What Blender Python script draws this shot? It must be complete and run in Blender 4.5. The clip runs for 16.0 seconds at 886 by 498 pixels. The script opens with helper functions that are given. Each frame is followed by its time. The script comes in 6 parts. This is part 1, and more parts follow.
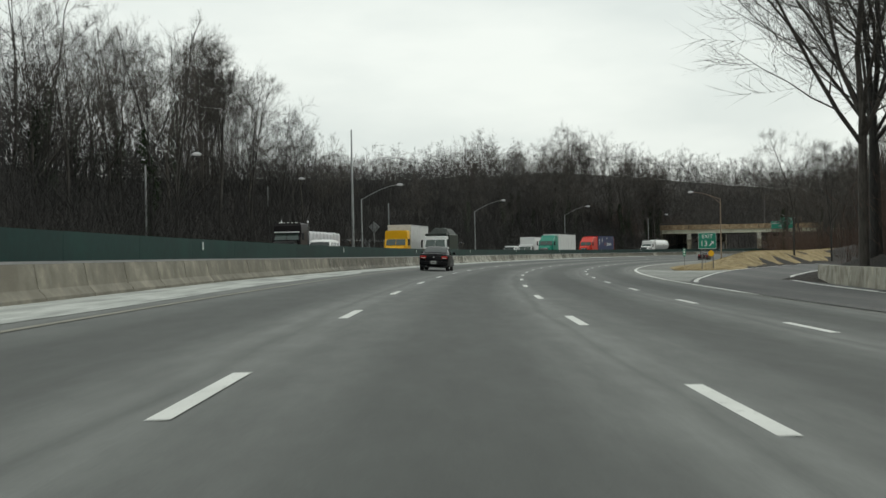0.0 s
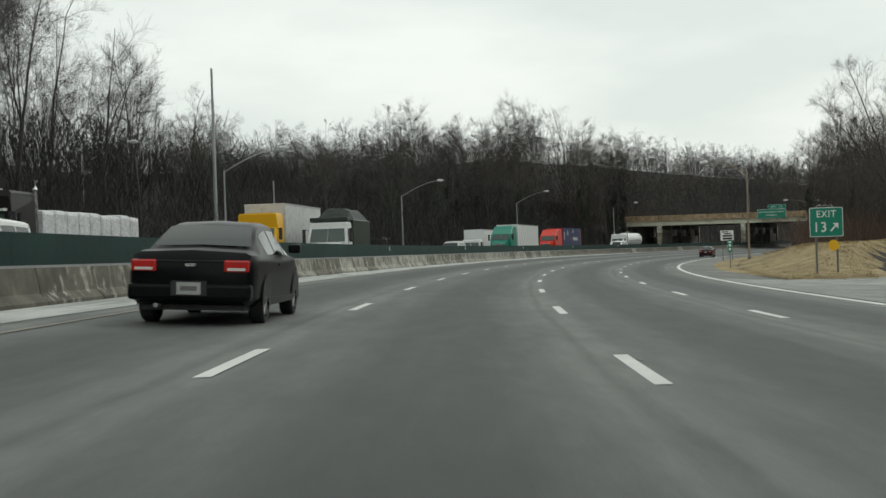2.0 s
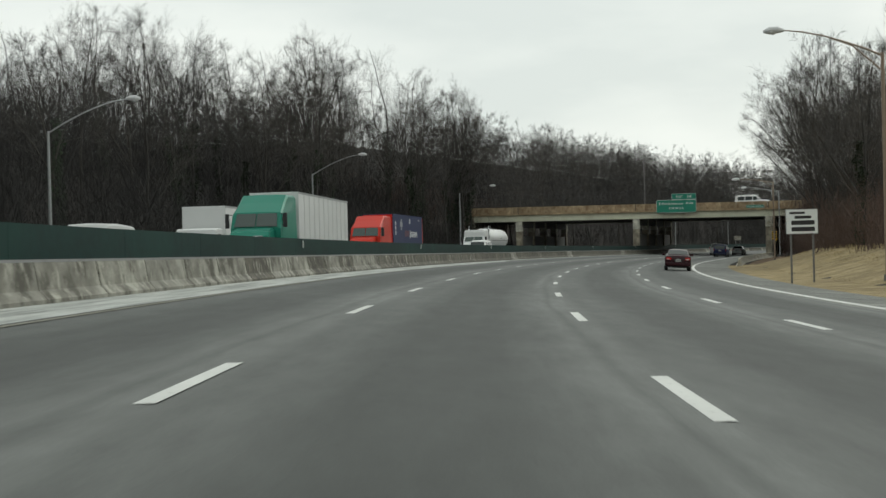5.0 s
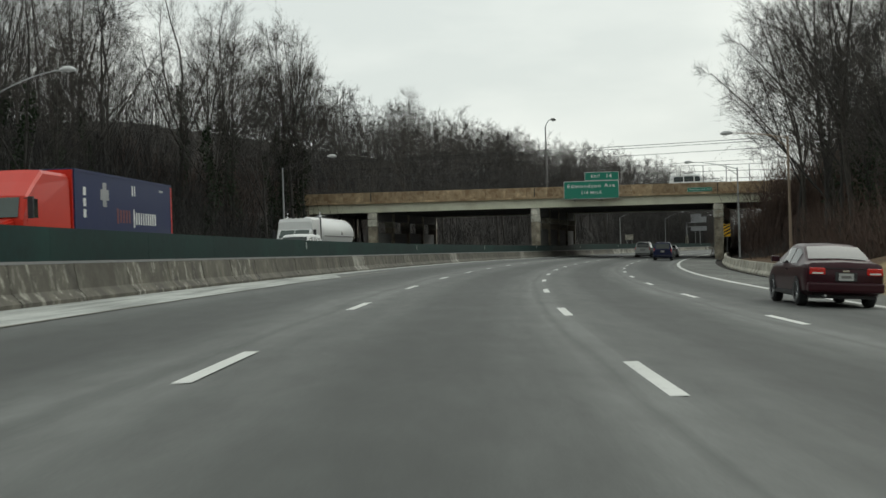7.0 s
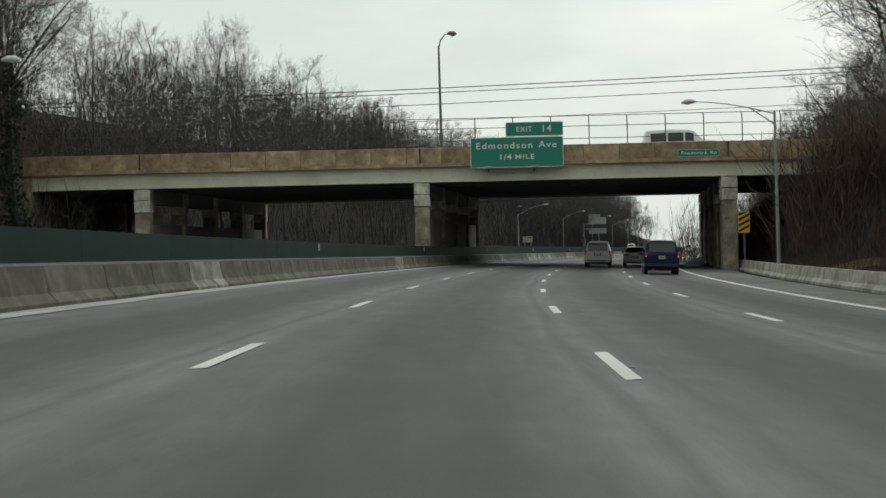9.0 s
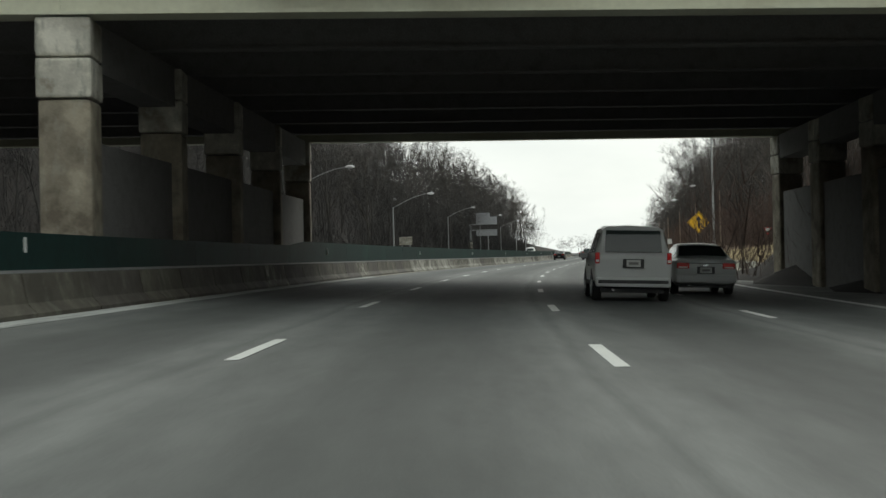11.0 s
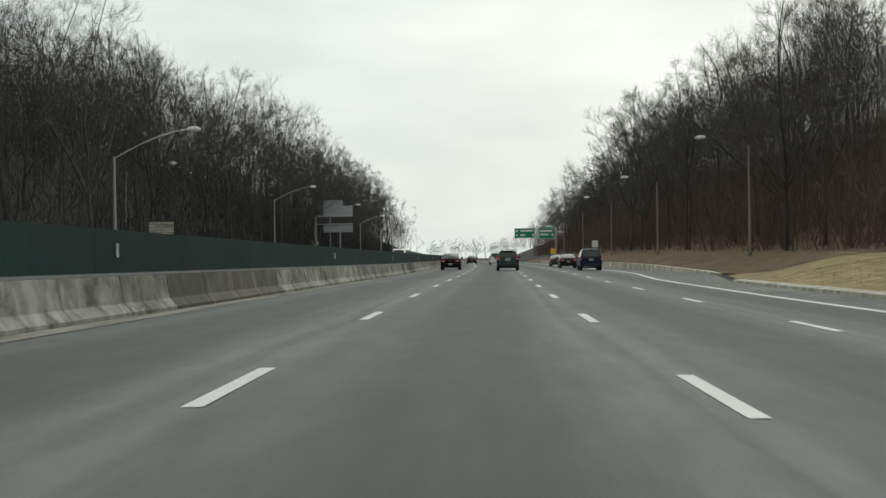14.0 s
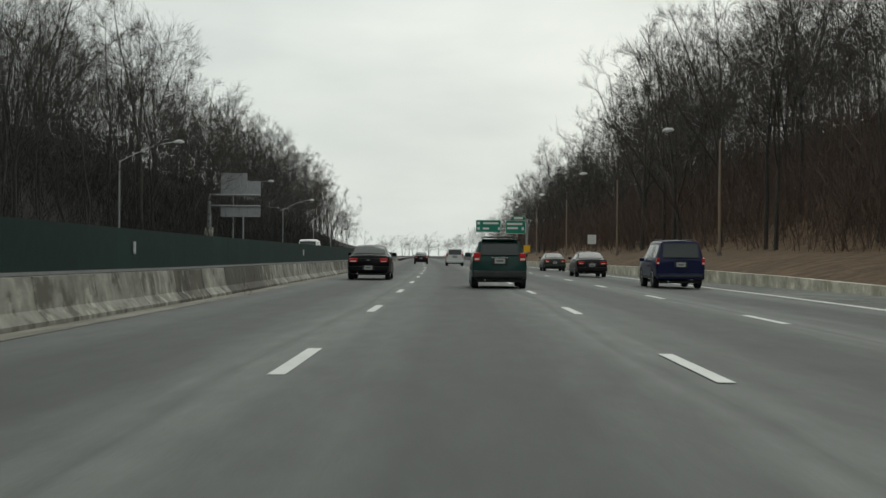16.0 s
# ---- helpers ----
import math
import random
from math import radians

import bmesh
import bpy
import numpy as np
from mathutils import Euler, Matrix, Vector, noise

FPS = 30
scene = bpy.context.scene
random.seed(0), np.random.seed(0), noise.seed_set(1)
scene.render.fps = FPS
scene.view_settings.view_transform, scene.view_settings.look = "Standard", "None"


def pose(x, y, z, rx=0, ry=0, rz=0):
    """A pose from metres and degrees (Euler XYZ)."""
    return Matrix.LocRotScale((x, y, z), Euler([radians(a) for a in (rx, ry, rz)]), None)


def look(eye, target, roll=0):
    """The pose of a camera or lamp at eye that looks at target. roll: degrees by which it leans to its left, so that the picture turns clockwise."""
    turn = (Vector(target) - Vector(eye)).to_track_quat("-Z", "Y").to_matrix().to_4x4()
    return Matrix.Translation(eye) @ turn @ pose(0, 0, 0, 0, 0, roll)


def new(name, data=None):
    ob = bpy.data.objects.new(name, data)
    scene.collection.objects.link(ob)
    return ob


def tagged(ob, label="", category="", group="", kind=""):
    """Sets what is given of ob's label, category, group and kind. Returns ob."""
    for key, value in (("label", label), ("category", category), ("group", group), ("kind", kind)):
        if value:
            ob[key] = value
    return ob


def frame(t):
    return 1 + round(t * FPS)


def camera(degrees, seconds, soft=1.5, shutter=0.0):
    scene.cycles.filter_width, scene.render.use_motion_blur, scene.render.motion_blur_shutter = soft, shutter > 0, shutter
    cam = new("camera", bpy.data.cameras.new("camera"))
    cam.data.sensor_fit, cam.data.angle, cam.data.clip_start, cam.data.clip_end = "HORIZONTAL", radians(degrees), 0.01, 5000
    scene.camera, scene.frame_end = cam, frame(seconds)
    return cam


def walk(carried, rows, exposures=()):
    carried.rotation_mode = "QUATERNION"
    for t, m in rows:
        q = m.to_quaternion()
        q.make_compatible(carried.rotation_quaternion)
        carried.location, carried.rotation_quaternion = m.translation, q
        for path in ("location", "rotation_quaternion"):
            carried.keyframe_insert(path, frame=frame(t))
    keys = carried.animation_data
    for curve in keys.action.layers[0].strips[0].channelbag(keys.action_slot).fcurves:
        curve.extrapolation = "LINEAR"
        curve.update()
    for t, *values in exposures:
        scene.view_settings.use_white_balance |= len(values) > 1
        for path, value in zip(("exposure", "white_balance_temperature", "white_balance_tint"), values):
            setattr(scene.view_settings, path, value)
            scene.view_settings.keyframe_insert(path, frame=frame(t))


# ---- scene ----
cam = camera(37.73, 16.0, soft=1.5, shutter=0.1)
ROWS = [
    (0.0, -0.153, 0.000, 1.000, 90.335, 1.088, -0.029),
    (0.5, 0.038, 14.540, 1.000, 90.333, 1.116, -0.801),
    (1.0, 0.412, 29.078, 1.000, 90.294, 1.644, -1.321),
    (1.5, 0.978, 43.611, 1.000, 90.250, 1.905, -2.144),
    (2.0, 1.787, 58.134, 1.000, 90.263, 1.938, -3.050),
    (2.5, 2.802, 72.645, 1.000, 90.396, 1.891, -4.160),
    (3.0, 4.123, 87.134, 1.000, 90.367, 1.822, -5.359),
    (3.5, 5.724, 101.597, 1.000, 90.411, 1.638, -6.760),
    (4.0, 7.698, 116.017, 1.000, 90.373, 1.480, -8.280),
    (4.5, 10.110, 130.408, 1.000, 90.265, 1.357, -9.768),
    (5.0, 12.926, 144.763, 1.000, 90.239, 1.436, -11.391),
    (5.5, 16.141, 159.073, 1.000, 90.214, 1.515, -13.008),
    (6.0, 19.752, 173.329, 1.000, 90.188, 1.595, -14.616),
    (6.5, 23.755, 187.519, 1.000, 90.238, 1.958, -16.252),
    (7.0, 28.147, 201.653, 1.000, 90.207, 1.849, -17.768),
    (7.5, 32.925, 215.707, 1.000, 90.284, 1.876, -19.225),
    (8.0, 38.066, 229.679, 1.000, 90.286, 1.753, -20.681),
    (8.5, 43.607, 243.521, 1.000, 90.342, 1.895, -21.977),
    (9.0, 49.497, 257.215, 1.000, 90.251, 1.645, -23.391),
    (9.5, 55.662, 270.787, 1.000, 90.283, 1.539, -24.803),
    (10.0, 62.180, 284.195, 1.000, 90.267, 1.651, -26.128),
    (10.5, 69.046, 297.448, 1.000, 90.274, 1.555, -27.553),
    (11.0, 76.225, 310.530, 1.000, 90.340, 1.591, -28.936),
    (11.5, 83.694, 323.438, 1.000, 90.406, 1.628, -30.248),
    (12.0, 91.432, 336.168, 1.000, 90.472, 1.664, -31.497),
    (12.5, 99.412, 348.722, 1.000, 90.416, 1.699, -32.656),
    (13.0, 107.617, 361.106, 1.000, 90.436, 1.286, -33.586),
    (13.5, 115.913, 373.386, 1.000, 90.375, 1.183, -34.254),
    (14.0, 124.387, 385.501, 1.000, 90.421, 0.757, -34.784),
    (14.5, 132.981, 397.487, 1.000, 90.382, 0.417, -35.541),
    (15.0, 141.658, 409.366, 1.000, 90.386, -0.128, -36.183),
    (15.5, 150.481, 421.087, 1.000, 90.354, -0.363, -36.706),
    (16.0, 159.311, 432.754, 1.000, 90.305, -0.419, -36.873),
]
walk(cam, [(t, pose(x, y, z, rx, ry, rz)) for t, x, y, z, rx, ry, rz in ROWS],
     exposures=[(0.0, 0.03, 6500, 3), (5.0, 0.0, 6500, 3), (9.0, -0.06, 6500, 3), (10.2, -0.02, 6500, 3), (12.4, 0.62, 6500, 5), (13.2, 0.32, 6500, 4), (14.5, -0.13, 6500, 3), (16.0, -0.2, 6500, 3)])

# ---- world and sun: a bright, even winter overcast ----
world = bpy.data.worlds.new("overcast")
scene.world = world
world.use_nodes = True
wn, wl = world.node_tree.nodes, world.node_tree.links
wn.clear()
w_out = wn.new("ShaderNodeOutputWorld")
w_bg = wn.new("ShaderNodeBackground")
w_sky = wn.new("ShaderNodeTexSky")
w_sky.sky_type, w_sky.sun_disc = "NISHITA", False
w_sky.sun_elevation, w_sky.sun_rotation = radians(34), radians(60)
w_sky.air_density, w_sky.dust_density = 1.0, 4.0
w_co = wn.new("ShaderNodeTexCoord")
w_map = wn.new("ShaderNodeMapping")
w_map.inputs["Scale"].default_value = (1.0, 1.0, 3.2)
w_noise = wn.new("ShaderNodeTexNoise")
w_noise.inputs["Scale"].default_value, w_noise.inputs["Detail"].default_value = 3.0, 6.0
w_noise.inputs["Roughness"].default_value = 0.5
w_ramp = wn.new("ShaderNodeValToRGB")
w_ramp.color_ramp.elements[0].position, w_ramp.color_ramp.elements[0].color = 0.4, (7.85, 8.12, 8.05, 1)
w_ramp.color_ramp.elements[1].position, w_ramp.color_ramp.elements[1].color = 0.62, (9.58, 9.68, 9.45, 1)
w_mix = wn.new("ShaderNodeMix")
w_mix.data_type = "RGBA"
w_mix.inputs[0].default_value = 0.93
wl.new(w_co.outputs["Generated"], w_map.inputs["Vector"])
wl.new(w_map.outputs["Vector"], w_noise.inputs["Vector"])
wl.new(w_noise.outputs["Fac"], w_ramp.inputs["Fac"])
wl.new(w_sky.outputs["Color"], w_mix.inputs[6])
wl.new(w_ramp.outputs["Color"], w_mix.inputs[7])
wl.new(w_mix.outputs[2], w_bg.inputs["Color"])
w_bg.inputs["Strength"].default_value = 0.1
wl.new(w_bg.outputs["Background"], w_out.inputs["Surface"])

sun_data = bpy.data.lights.new("sun", "SUN")
sun_data.energy, sun_data.angle, sun_data.color = 0.7, radians(40), (1.0, 0.97, 0.93)
sun = new("sun", sun_data)
sun.matrix_world = look((0, 0, 0), (-math.sin(radians(60)), -math.cos(radians(60)), -math.tan(radians(40))))
tagged(sun, kind="structure")


# ---- materials ----
def tree_of(name):
    m = bpy.data.materials.new(name)
    m.use_nodes = True
    n, l = m.node_tree.nodes, m.node_tree.links
    return m, n, l, n["Principled BSDF"]


def rgb(c):
    return (*c, 1.0)


def noise_of(n, l, vector, scale, detail=4.0, rough=0.55):
    t = n.new("ShaderNodeTexNoise")
    t.inputs["Scale"].default_value, t.inputs["Detail"].default_value, t.inputs["Roughness"].default_value = scale, detail, rough
    if vector is not None:
        l.new(vector, t.inputs["Vector"])
    return t.outputs["Fac"]


def ramp_of(n, l, fac, stops):
    r = n.new("ShaderNodeValToRGB")
    while len(r.color_ramp.elements) < len(stops):
        r.color_ramp.elements.new(0.5)
    for e, (p, c) in zip(r.color_ramp.elements, stops):
        e.position, e.color = p, rgb(c) if len(c) == 3 else c
    l.new(fac, r.inputs["Fac"])
    return r.outputs["Color"]


def mix_of(n, l, fac, a, b, kind="MIX"):
    x = n.new("ShaderNodeMix")
    x.data_type, x.blend_type = "RGBA", kind
    for sock, v in ((x.inputs[0], fac), (x.inputs[6], a), (x.inputs[7], b)):
        if isinstance(v, (int, float)):
            sock.default_value = v
        elif isinstance(v, tuple):
            sock.default_value = rgb(v)
        else:
            l.new(v, sock)
    return x.outputs[2]


def bump_of(n, l, bsdf, fac, strength, distance=0.02):
    b = n.new("ShaderNodeBump")
    b.inputs["Strength"].default_value, b.inputs["Distance"].default_value = strength, distance
    l.new(fac, b.inputs["Height"])
    l.new(b.outputs["Normal"], bsdf.inputs["Normal"])


def plain(name, base, rough=0.6, metal=0.0, vary=0.25, scale=3.0, fine=40.0, bump=0.15, dirt=(0.10, 0.09, 0.08), dirty=0.25, coat=0.0, each=0.0, gloss=0.5):
    """A surface with fine grain and broad stains."""
    m, n, l, b = tree_of(name)
    co = n.new("ShaderNodeTexCoord").outputs["Object"]
    broad, grain = noise_of(n, l, co, scale, 5.0), noise_of(n, l, co, fine, 3.0)
    lo, hi = tuple(c * (1 - vary) for c in base), tuple(min(1, c * (1 + vary)) for c in base)
    col = ramp_of(n, l, grain, [(0.3, lo), (0.7, hi)])
    mask = ramp_of(n, l, broad, [(0.48, (0, 0, 0)), (0.72, (dirty,) * 3)])
    col = mix_of(n, l, mask, col, dirt)
    if each:
        info = n.new("ShaderNodeObjectInfo").outputs["Random"]
        col = mix_of(n, l, 1.0, col, ramp_of(n, l, info, [(0.0, (1 - each,) * 3), (1.0, (1 + each,) * 3)]), "MULTIPLY")
    l.new(col, b.inputs["Base Color"])
    b.inputs["Roughness"].default_value, b.inputs["Metallic"].default_value = rough, metal
    b.inputs["Coat Weight"].default_value = coat
    b.inputs["Specular IOR Level"].default_value = gloss
    b.inputs["Coat Roughness"].default_value = 0.05
    if bump:
        bump_of(n, l, b, grain, bump)
    return m


def asphalt(name, dark, light):
    """Worn asphalt: U runs across the lanes, V along them; wheel paths and the oil strip follow the lanes."""
    m, n, l, b = tree_of(name)
    uv = n.new("ShaderNodeUVMap").outputs["UV"]
    sep = n.new("ShaderNodeSeparateXYZ")
    l.new(uv, sep.inputs[0])
    lane = n.new("ShaderNodeMath")
    lane.operation = "MULTIPLY_ADD"
    lane.inputs[1].default_value, lane.inputs[2].default_value = 1 / 3.664, 0.5
    l.new(sep.outputs["X"], lane.inputs[0])
    fr = n.new("ShaderNodeMath")
    fr.operation = "FRACT"
    l.new(lane.outputs[0], fr.inputs[0])
    stretch = n.new("ShaderNodeMapping")
    stretch.inputs["Scale"].default_value = (1.0, 0.05, 1.0)
    l.new(uv, stretch.inputs["Vector"])
    streak = noise_of(n, l, stretch.outputs[0], 1.3, 5.0, 0.6)
    patch = noise_of(n, l, uv, 0.09, 4.0)
    grit = noise_of(n, l, uv, 55.0, 2.0, 0.7)
    loose = n.new("ShaderNodeMapping")
    loose.inputs["Scale"].default_value = (1.0, 0.22, 1.0)
    l.new(uv, loose.inputs["Vector"])
    mottle = noise_of(n, l, loose.outputs[0], 2.6, 6.0, 0.65)
    wob = n.new("ShaderNodeMath")
    wob.operation = "MULTIPLY_ADD"
    wob.inputs[1].default_value, wob.inputs[2].default_value = 0.22, -0.11
    l.new(streak, wob.inputs[0])
    pos = n.new("ShaderNodeMath")
    pos.operation = "ADD"
    l.new(fr.outputs[0], pos.inputs[0])
    l.new(wob.outputs[0], pos.inputs[1])
    mid = tuple((a + c) / 2 for a, c in zip(dark, light))
    col = ramp_of(n, l, pos.outputs[0], [(0.0, light), (0.07, mid), (0.2, mid), (0.34, dark), (0.62, dark), (0.78, mid), (0.87, light), (0.915, mid), (0.95, light)])
    var = ramp_of(n, l, patch, [(0.3, (0.86,) * 3), (0.7, (1.12,) * 3)])
    col = mix_of(n, l, 1.0, col, var, "MULTIPLY")
    var = ramp_of(n, l, mottle, [(0.3, (0.8,) * 3), (0.5, (1.0,) * 3), (0.7, (1.22,) * 3)])
    col = mix_of(n, l, 1.0, col, var, "MULTIPLY")
    var = ramp_of(n, l, streak, [(0.25, (0.88,) * 3), (0.75, (1.1,) * 3)])
    col = mix_of(n, l, 1.0, col, var, "MULTIPLY")
    var = ramp_of(n, l, grit, [(0.3, (0.8,) * 3), (0.7, (1.2,) * 3)])
    col = mix_of(n, l, 1.0, col, var, "MULTIPLY")
    l.new(col, b.inputs["Base Color"])
    b.inputs["Roughness"].default_value = 0.78
    bump_of(n, l, b, grit, 0.25, 0.01)
    return m


def paint_line(name, base):
    """Road paint, worn through in specks."""
    m, n, l, b = tree_of(name)
    co = n.new("ShaderNodeTexCoord").outputs["Object"]
    worn = noise_of(n, l, co, 9.0, 6.0, 0.7)
    broad = noise_of(n, l, co, 0.5, 3.0)
    col = ramp_of(n, l, worn, [(0.3, tuple(c * 0.55 for c in base)), (0.42, base)])
    col = mix_of(n, l, 1.0, col, ramp_of(n, l, broad, [(0.3, (0.85,) * 3), (0.7, (1.05,) * 3)]), "MULTIPLY")
    l.new(col, b.inputs["Base Color"])
    b.inputs["Roughness"].default_value = 0.6
    return m


def concrete(name, base, stain, streaks=0.6, each=0.12, lime=0.6):
    """Weathered concrete with dark run-down stains and pale lime streaks."""
    m, n, l, b = tree_of(name)
    co = n.new("ShaderNodeTexCoord").outputs["Object"]
    info = n.new("ShaderNodeObjectInfo").outputs["Random"]
    off = n.new("ShaderNodeMath")
    off.operation = "MULTIPLY"
    off.inputs[1].default_value = 37.0
    l.new(info, off.inputs[0])
    shift = n.new("ShaderNodeVectorMath")
    l.new(co, shift.inputs[0])
    l.new(off.outputs[0], shift.inputs[1])
    run = n.new("ShaderNodeMapping")
    run.inputs["Scale"].default_value = (0.8, 0.8, 0.75)
    l.new(shift.outputs[0], run.inputs["Vector"])
    drip = noise_of(n, l, run.outputs[0], 1.5, 6.0, 0.65)
    down = n.new("ShaderNodeMapping")
    down.inputs["Scale"].default_value = (1.5, 1.5, 0.55)
    l.new(shift.outputs[0], down.inputs["Vector"])
    spots = noise_of(n, l, down.outputs[0], 2.6, 7.0, 0.66)
    patch = noise_of(n, l, shift.outputs[0], 0.9, 5.0, 0.6)
    grain = noise_of(n, l, co, 30.0, 4.0, 0.7)
    col = ramp_of(n, l, drip, [(0.4, stain), (0.48, tuple(c * 0.82 for c in base)), (0.56, base), (0.64, tuple(min(1, c * 1.35) for c in base))])
    col = mix_of(n, l, ramp_of(n, l, patch, [(0.45, (0, 0, 0)), (0.62, (streaks,) * 3)]), col, stain)
    col = mix_of(n, l, ramp_of(n, l, spots, [(0.545, (0, 0, 0)), (0.63, (lime * 0.85,) * 3)]), col, (0.41, 0.405, 0.345))
    col = mix_of(n, l, 1.0, col, ramp_of(n, l, grain, [(0.3, (0.88,) * 3), (0.7, (1.1,) * 3)]), "MULTIPLY")
    col = mix_of(n, l, 1.0, col, ramp_of(n, l, info, [(0.0, (1 - each,) * 3), (1.0, (1 + each,) * 3)]), "MULTIPLY")
    l.new(col, b.inputs["Base Color"])
    b.inputs["Roughness"].default_value = 0.85
    bump_of(n, l, b, grain, 0.3, 0.01)
    return m


def soil(name, a, b_, c):
    m, n, l, b = tree_of(name)
    co = n.new("ShaderNodeTexCoord").outputs["Object"]
    broad, mid, fine = noise_of(n, l, co, 0.08, 5.0), noise_of(n, l, co, 0.9, 6.0, 0.65), noise_of(n, l, co, 11.0, 5.0, 0.7)
    col = ramp_of(n, l, mid, [(0.32, a), (0.52, b_), (0.7, c)])
    col = mix_of(n, l, 1.0, col, ramp_of(n, l, broad, [(0.3, (0.75,) * 3), (0.7, (1.2,) * 3)]), "MULTIPLY")
    col = mix_of(n, l, 1.0, col, ramp_of(n, l, fine, [(0.3, (0.7,) * 3), (0.7, (1.25,) * 3)]), "MULTIPLY")
    l.new(col, b.inputs["Base Color"])
    b.inputs["Roughness"].default_value = 0.95
    bump_of(n, l, b, fine, 0.6, 0.08)
    return m


def grit_strip(name, a, b_, c):
    """Road salt and grit swept into long pale smears along the wall's foot."""
    m, n, l, b = tree_of(name)
    uv = n.new("ShaderNodeUVMap").outputs["UV"]
    run = n.new("ShaderNodeMapping")
    run.inputs["Scale"].default_value = (1.0, 0.07, 1.0)
    l.new(uv, run.inputs["Vector"])
    smear, fine, clump = noise_of(n, l, run.outputs[0], 3.2, 5.0, 0.6), noise_of(n, l, uv, 30.0, 4.0, 0.7), noise_of(n, l, uv, 1.1, 5.0, 0.6)
    col = ramp_of(n, l, smear, [(0.36, a), (0.47, b_), (0.58, c)])
    col = mix_of(n, l, ramp_of(n, l, clump, [(0.5, (0, 0, 0)), (0.66, (0.6,) * 3)]), col, b_)
    col = mix_of(n, l, 1.0, col, ramp_of(n, l, fine, [(0.3, (0.8,) * 3), (0.7, (1.15,) * 3)]), "MULTIPLY")
    l.new(col, b.inputs["Base Color"])
    b.inputs["Roughness"].default_value = 0.92
    bump_of(n, l, b, fine, 0.4, 0.01)
    return m


def bark(name, base):
    m, n, l, b = tree_of(name)
    co = n.new("ShaderNodeTexCoord").outputs["Object"]
    info = n.new("ShaderNodeObjectInfo").outputs["Random"]
    run = n.new("ShaderNodeMapping")
    run.inputs["Scale"].default_value = (1, 1, 0.2)
    l.new(co, run.inputs["Vector"])
    grain, broad = noise_of(n, l, run.outputs[0], 9.0, 4.0), noise_of(n, l, co, 0.5, 3.0)
    col = ramp_of(n, l, grain, [(0.3, tuple(c * 0.6 for c in base)), (0.7, tuple(c * 1.35 for c in base))])
    col = mix_of(n, l, 1.0, col, ramp_of(n, l, broad, [(0.3, (0.75,) * 3), (0.7, (1.2,) * 3)]), "MULTIPLY")
    col = mix_of(n, l, 1.0, col, ramp_of(n, l, info, [(0.0, (0.7, 0.72, 0.75)), (1.0, (1.3, 1.25, 1.2))]), "MULTIPLY")
    l.new(col, b.inputs["Base Color"])
    b.inputs["Roughness"].default_value = 0.95
    return m


ASPHALT = asphalt("asphalt", (0.052, 0.0562, 0.0528), (0.126, 0.133, 0.126))
RAMP_ASPHALT = asphalt("ramp_asphalt", (0.06, 0.062, 0.06), (0.09, 0.09, 0.088))
FAR_ASPHALT = asphalt("far_asphalt", (0.09, 0.09, 0.09), (0.15, 0.15, 0.145))
SHOULDER = soil("shoulder", (0.13, 0.134, 0.126), (0.18, 0.184, 0.17), (0.26, 0.262, 0.24))
GRIT = grit_strip("pale_grit", (0.24, 0.25, 0.235), (0.35, 0.365, 0.345), (0.47, 0.485, 0.46))
SANDY = grit_strip("sandy_grit", (0.14, 0.133, 0.112), (0.19, 0.18, 0.15), (0.27, 0.255, 0.215))
GORE_GRIT = soil("gore_grit", (0.2, 0.208, 0.198), (0.28, 0.29, 0.272), (0.38, 0.39, 0.36))
WHITE_LINE = paint_line("white_line", (0.62, 0.63, 0.6))
YELLOW_LINE = paint_line("yellow_line", (0.185, 0.175, 0.135))
BROWN_CONCRETE = concrete("brown_concrete", (0.11, 0.102, 0.08), (0.07, 0.064, 0.05), 0.4, 0.12, 0.2)
TAN_CONCRETE = concrete("tan_concrete", (0.2, 0.187, 0.148), (0.14, 0.128, 0.1), 0.35, 0.12, 0.1)
STREAKED_CONCRETE = concrete("streaked_concrete", (0.118, 0.109, 0.086), (0.06, 0.055, 0.044), 0.4, 0.12, 0.95)
LIMED_CONCRETE = concrete("limed_concrete", (0.29, 0.285, 0.245), (0.09, 0.085, 0.068), 0.6, 0.15, 0.9)
DARK_CONCRETE = concrete("dark_concrete", (0.085, 0.077, 0.065), (0.06, 0.053, 0.044), 0.3, 0.12, 0.1)
PALE_CONCRETE = concrete("pale_concrete", (0.46, 0.44, 0.37), (0.25, 0.23, 0.18), 0.4, 0.1, 0.6)
LOW_CONCRETE = concrete("low_wall_concrete", (0.6, 0.57, 0.47), (0.36, 0.33, 0.25), 0.3, 0.1, 0.6)
LIME_HEAD = concrete("lime_streaked_concrete", (0.6, 0.58, 0.5), (0.3, 0.27, 0.21), 0.35, 0.1, 1.2)
RUST_CONCRETE = concrete("parapet_concrete", (0.4, 0.3, 0.185), (0.235, 0.155, 0.085), 0.5, 0.14, 0.08)
PIER_CONCRETE = concrete("pier_concrete", (0.31, 0.275, 0.21), (0.16, 0.135, 0.1), 0.5, 0.1, 0.3)
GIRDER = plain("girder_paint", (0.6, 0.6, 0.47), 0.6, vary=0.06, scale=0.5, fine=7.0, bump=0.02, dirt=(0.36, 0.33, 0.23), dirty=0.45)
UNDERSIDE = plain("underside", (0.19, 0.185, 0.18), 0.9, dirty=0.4)
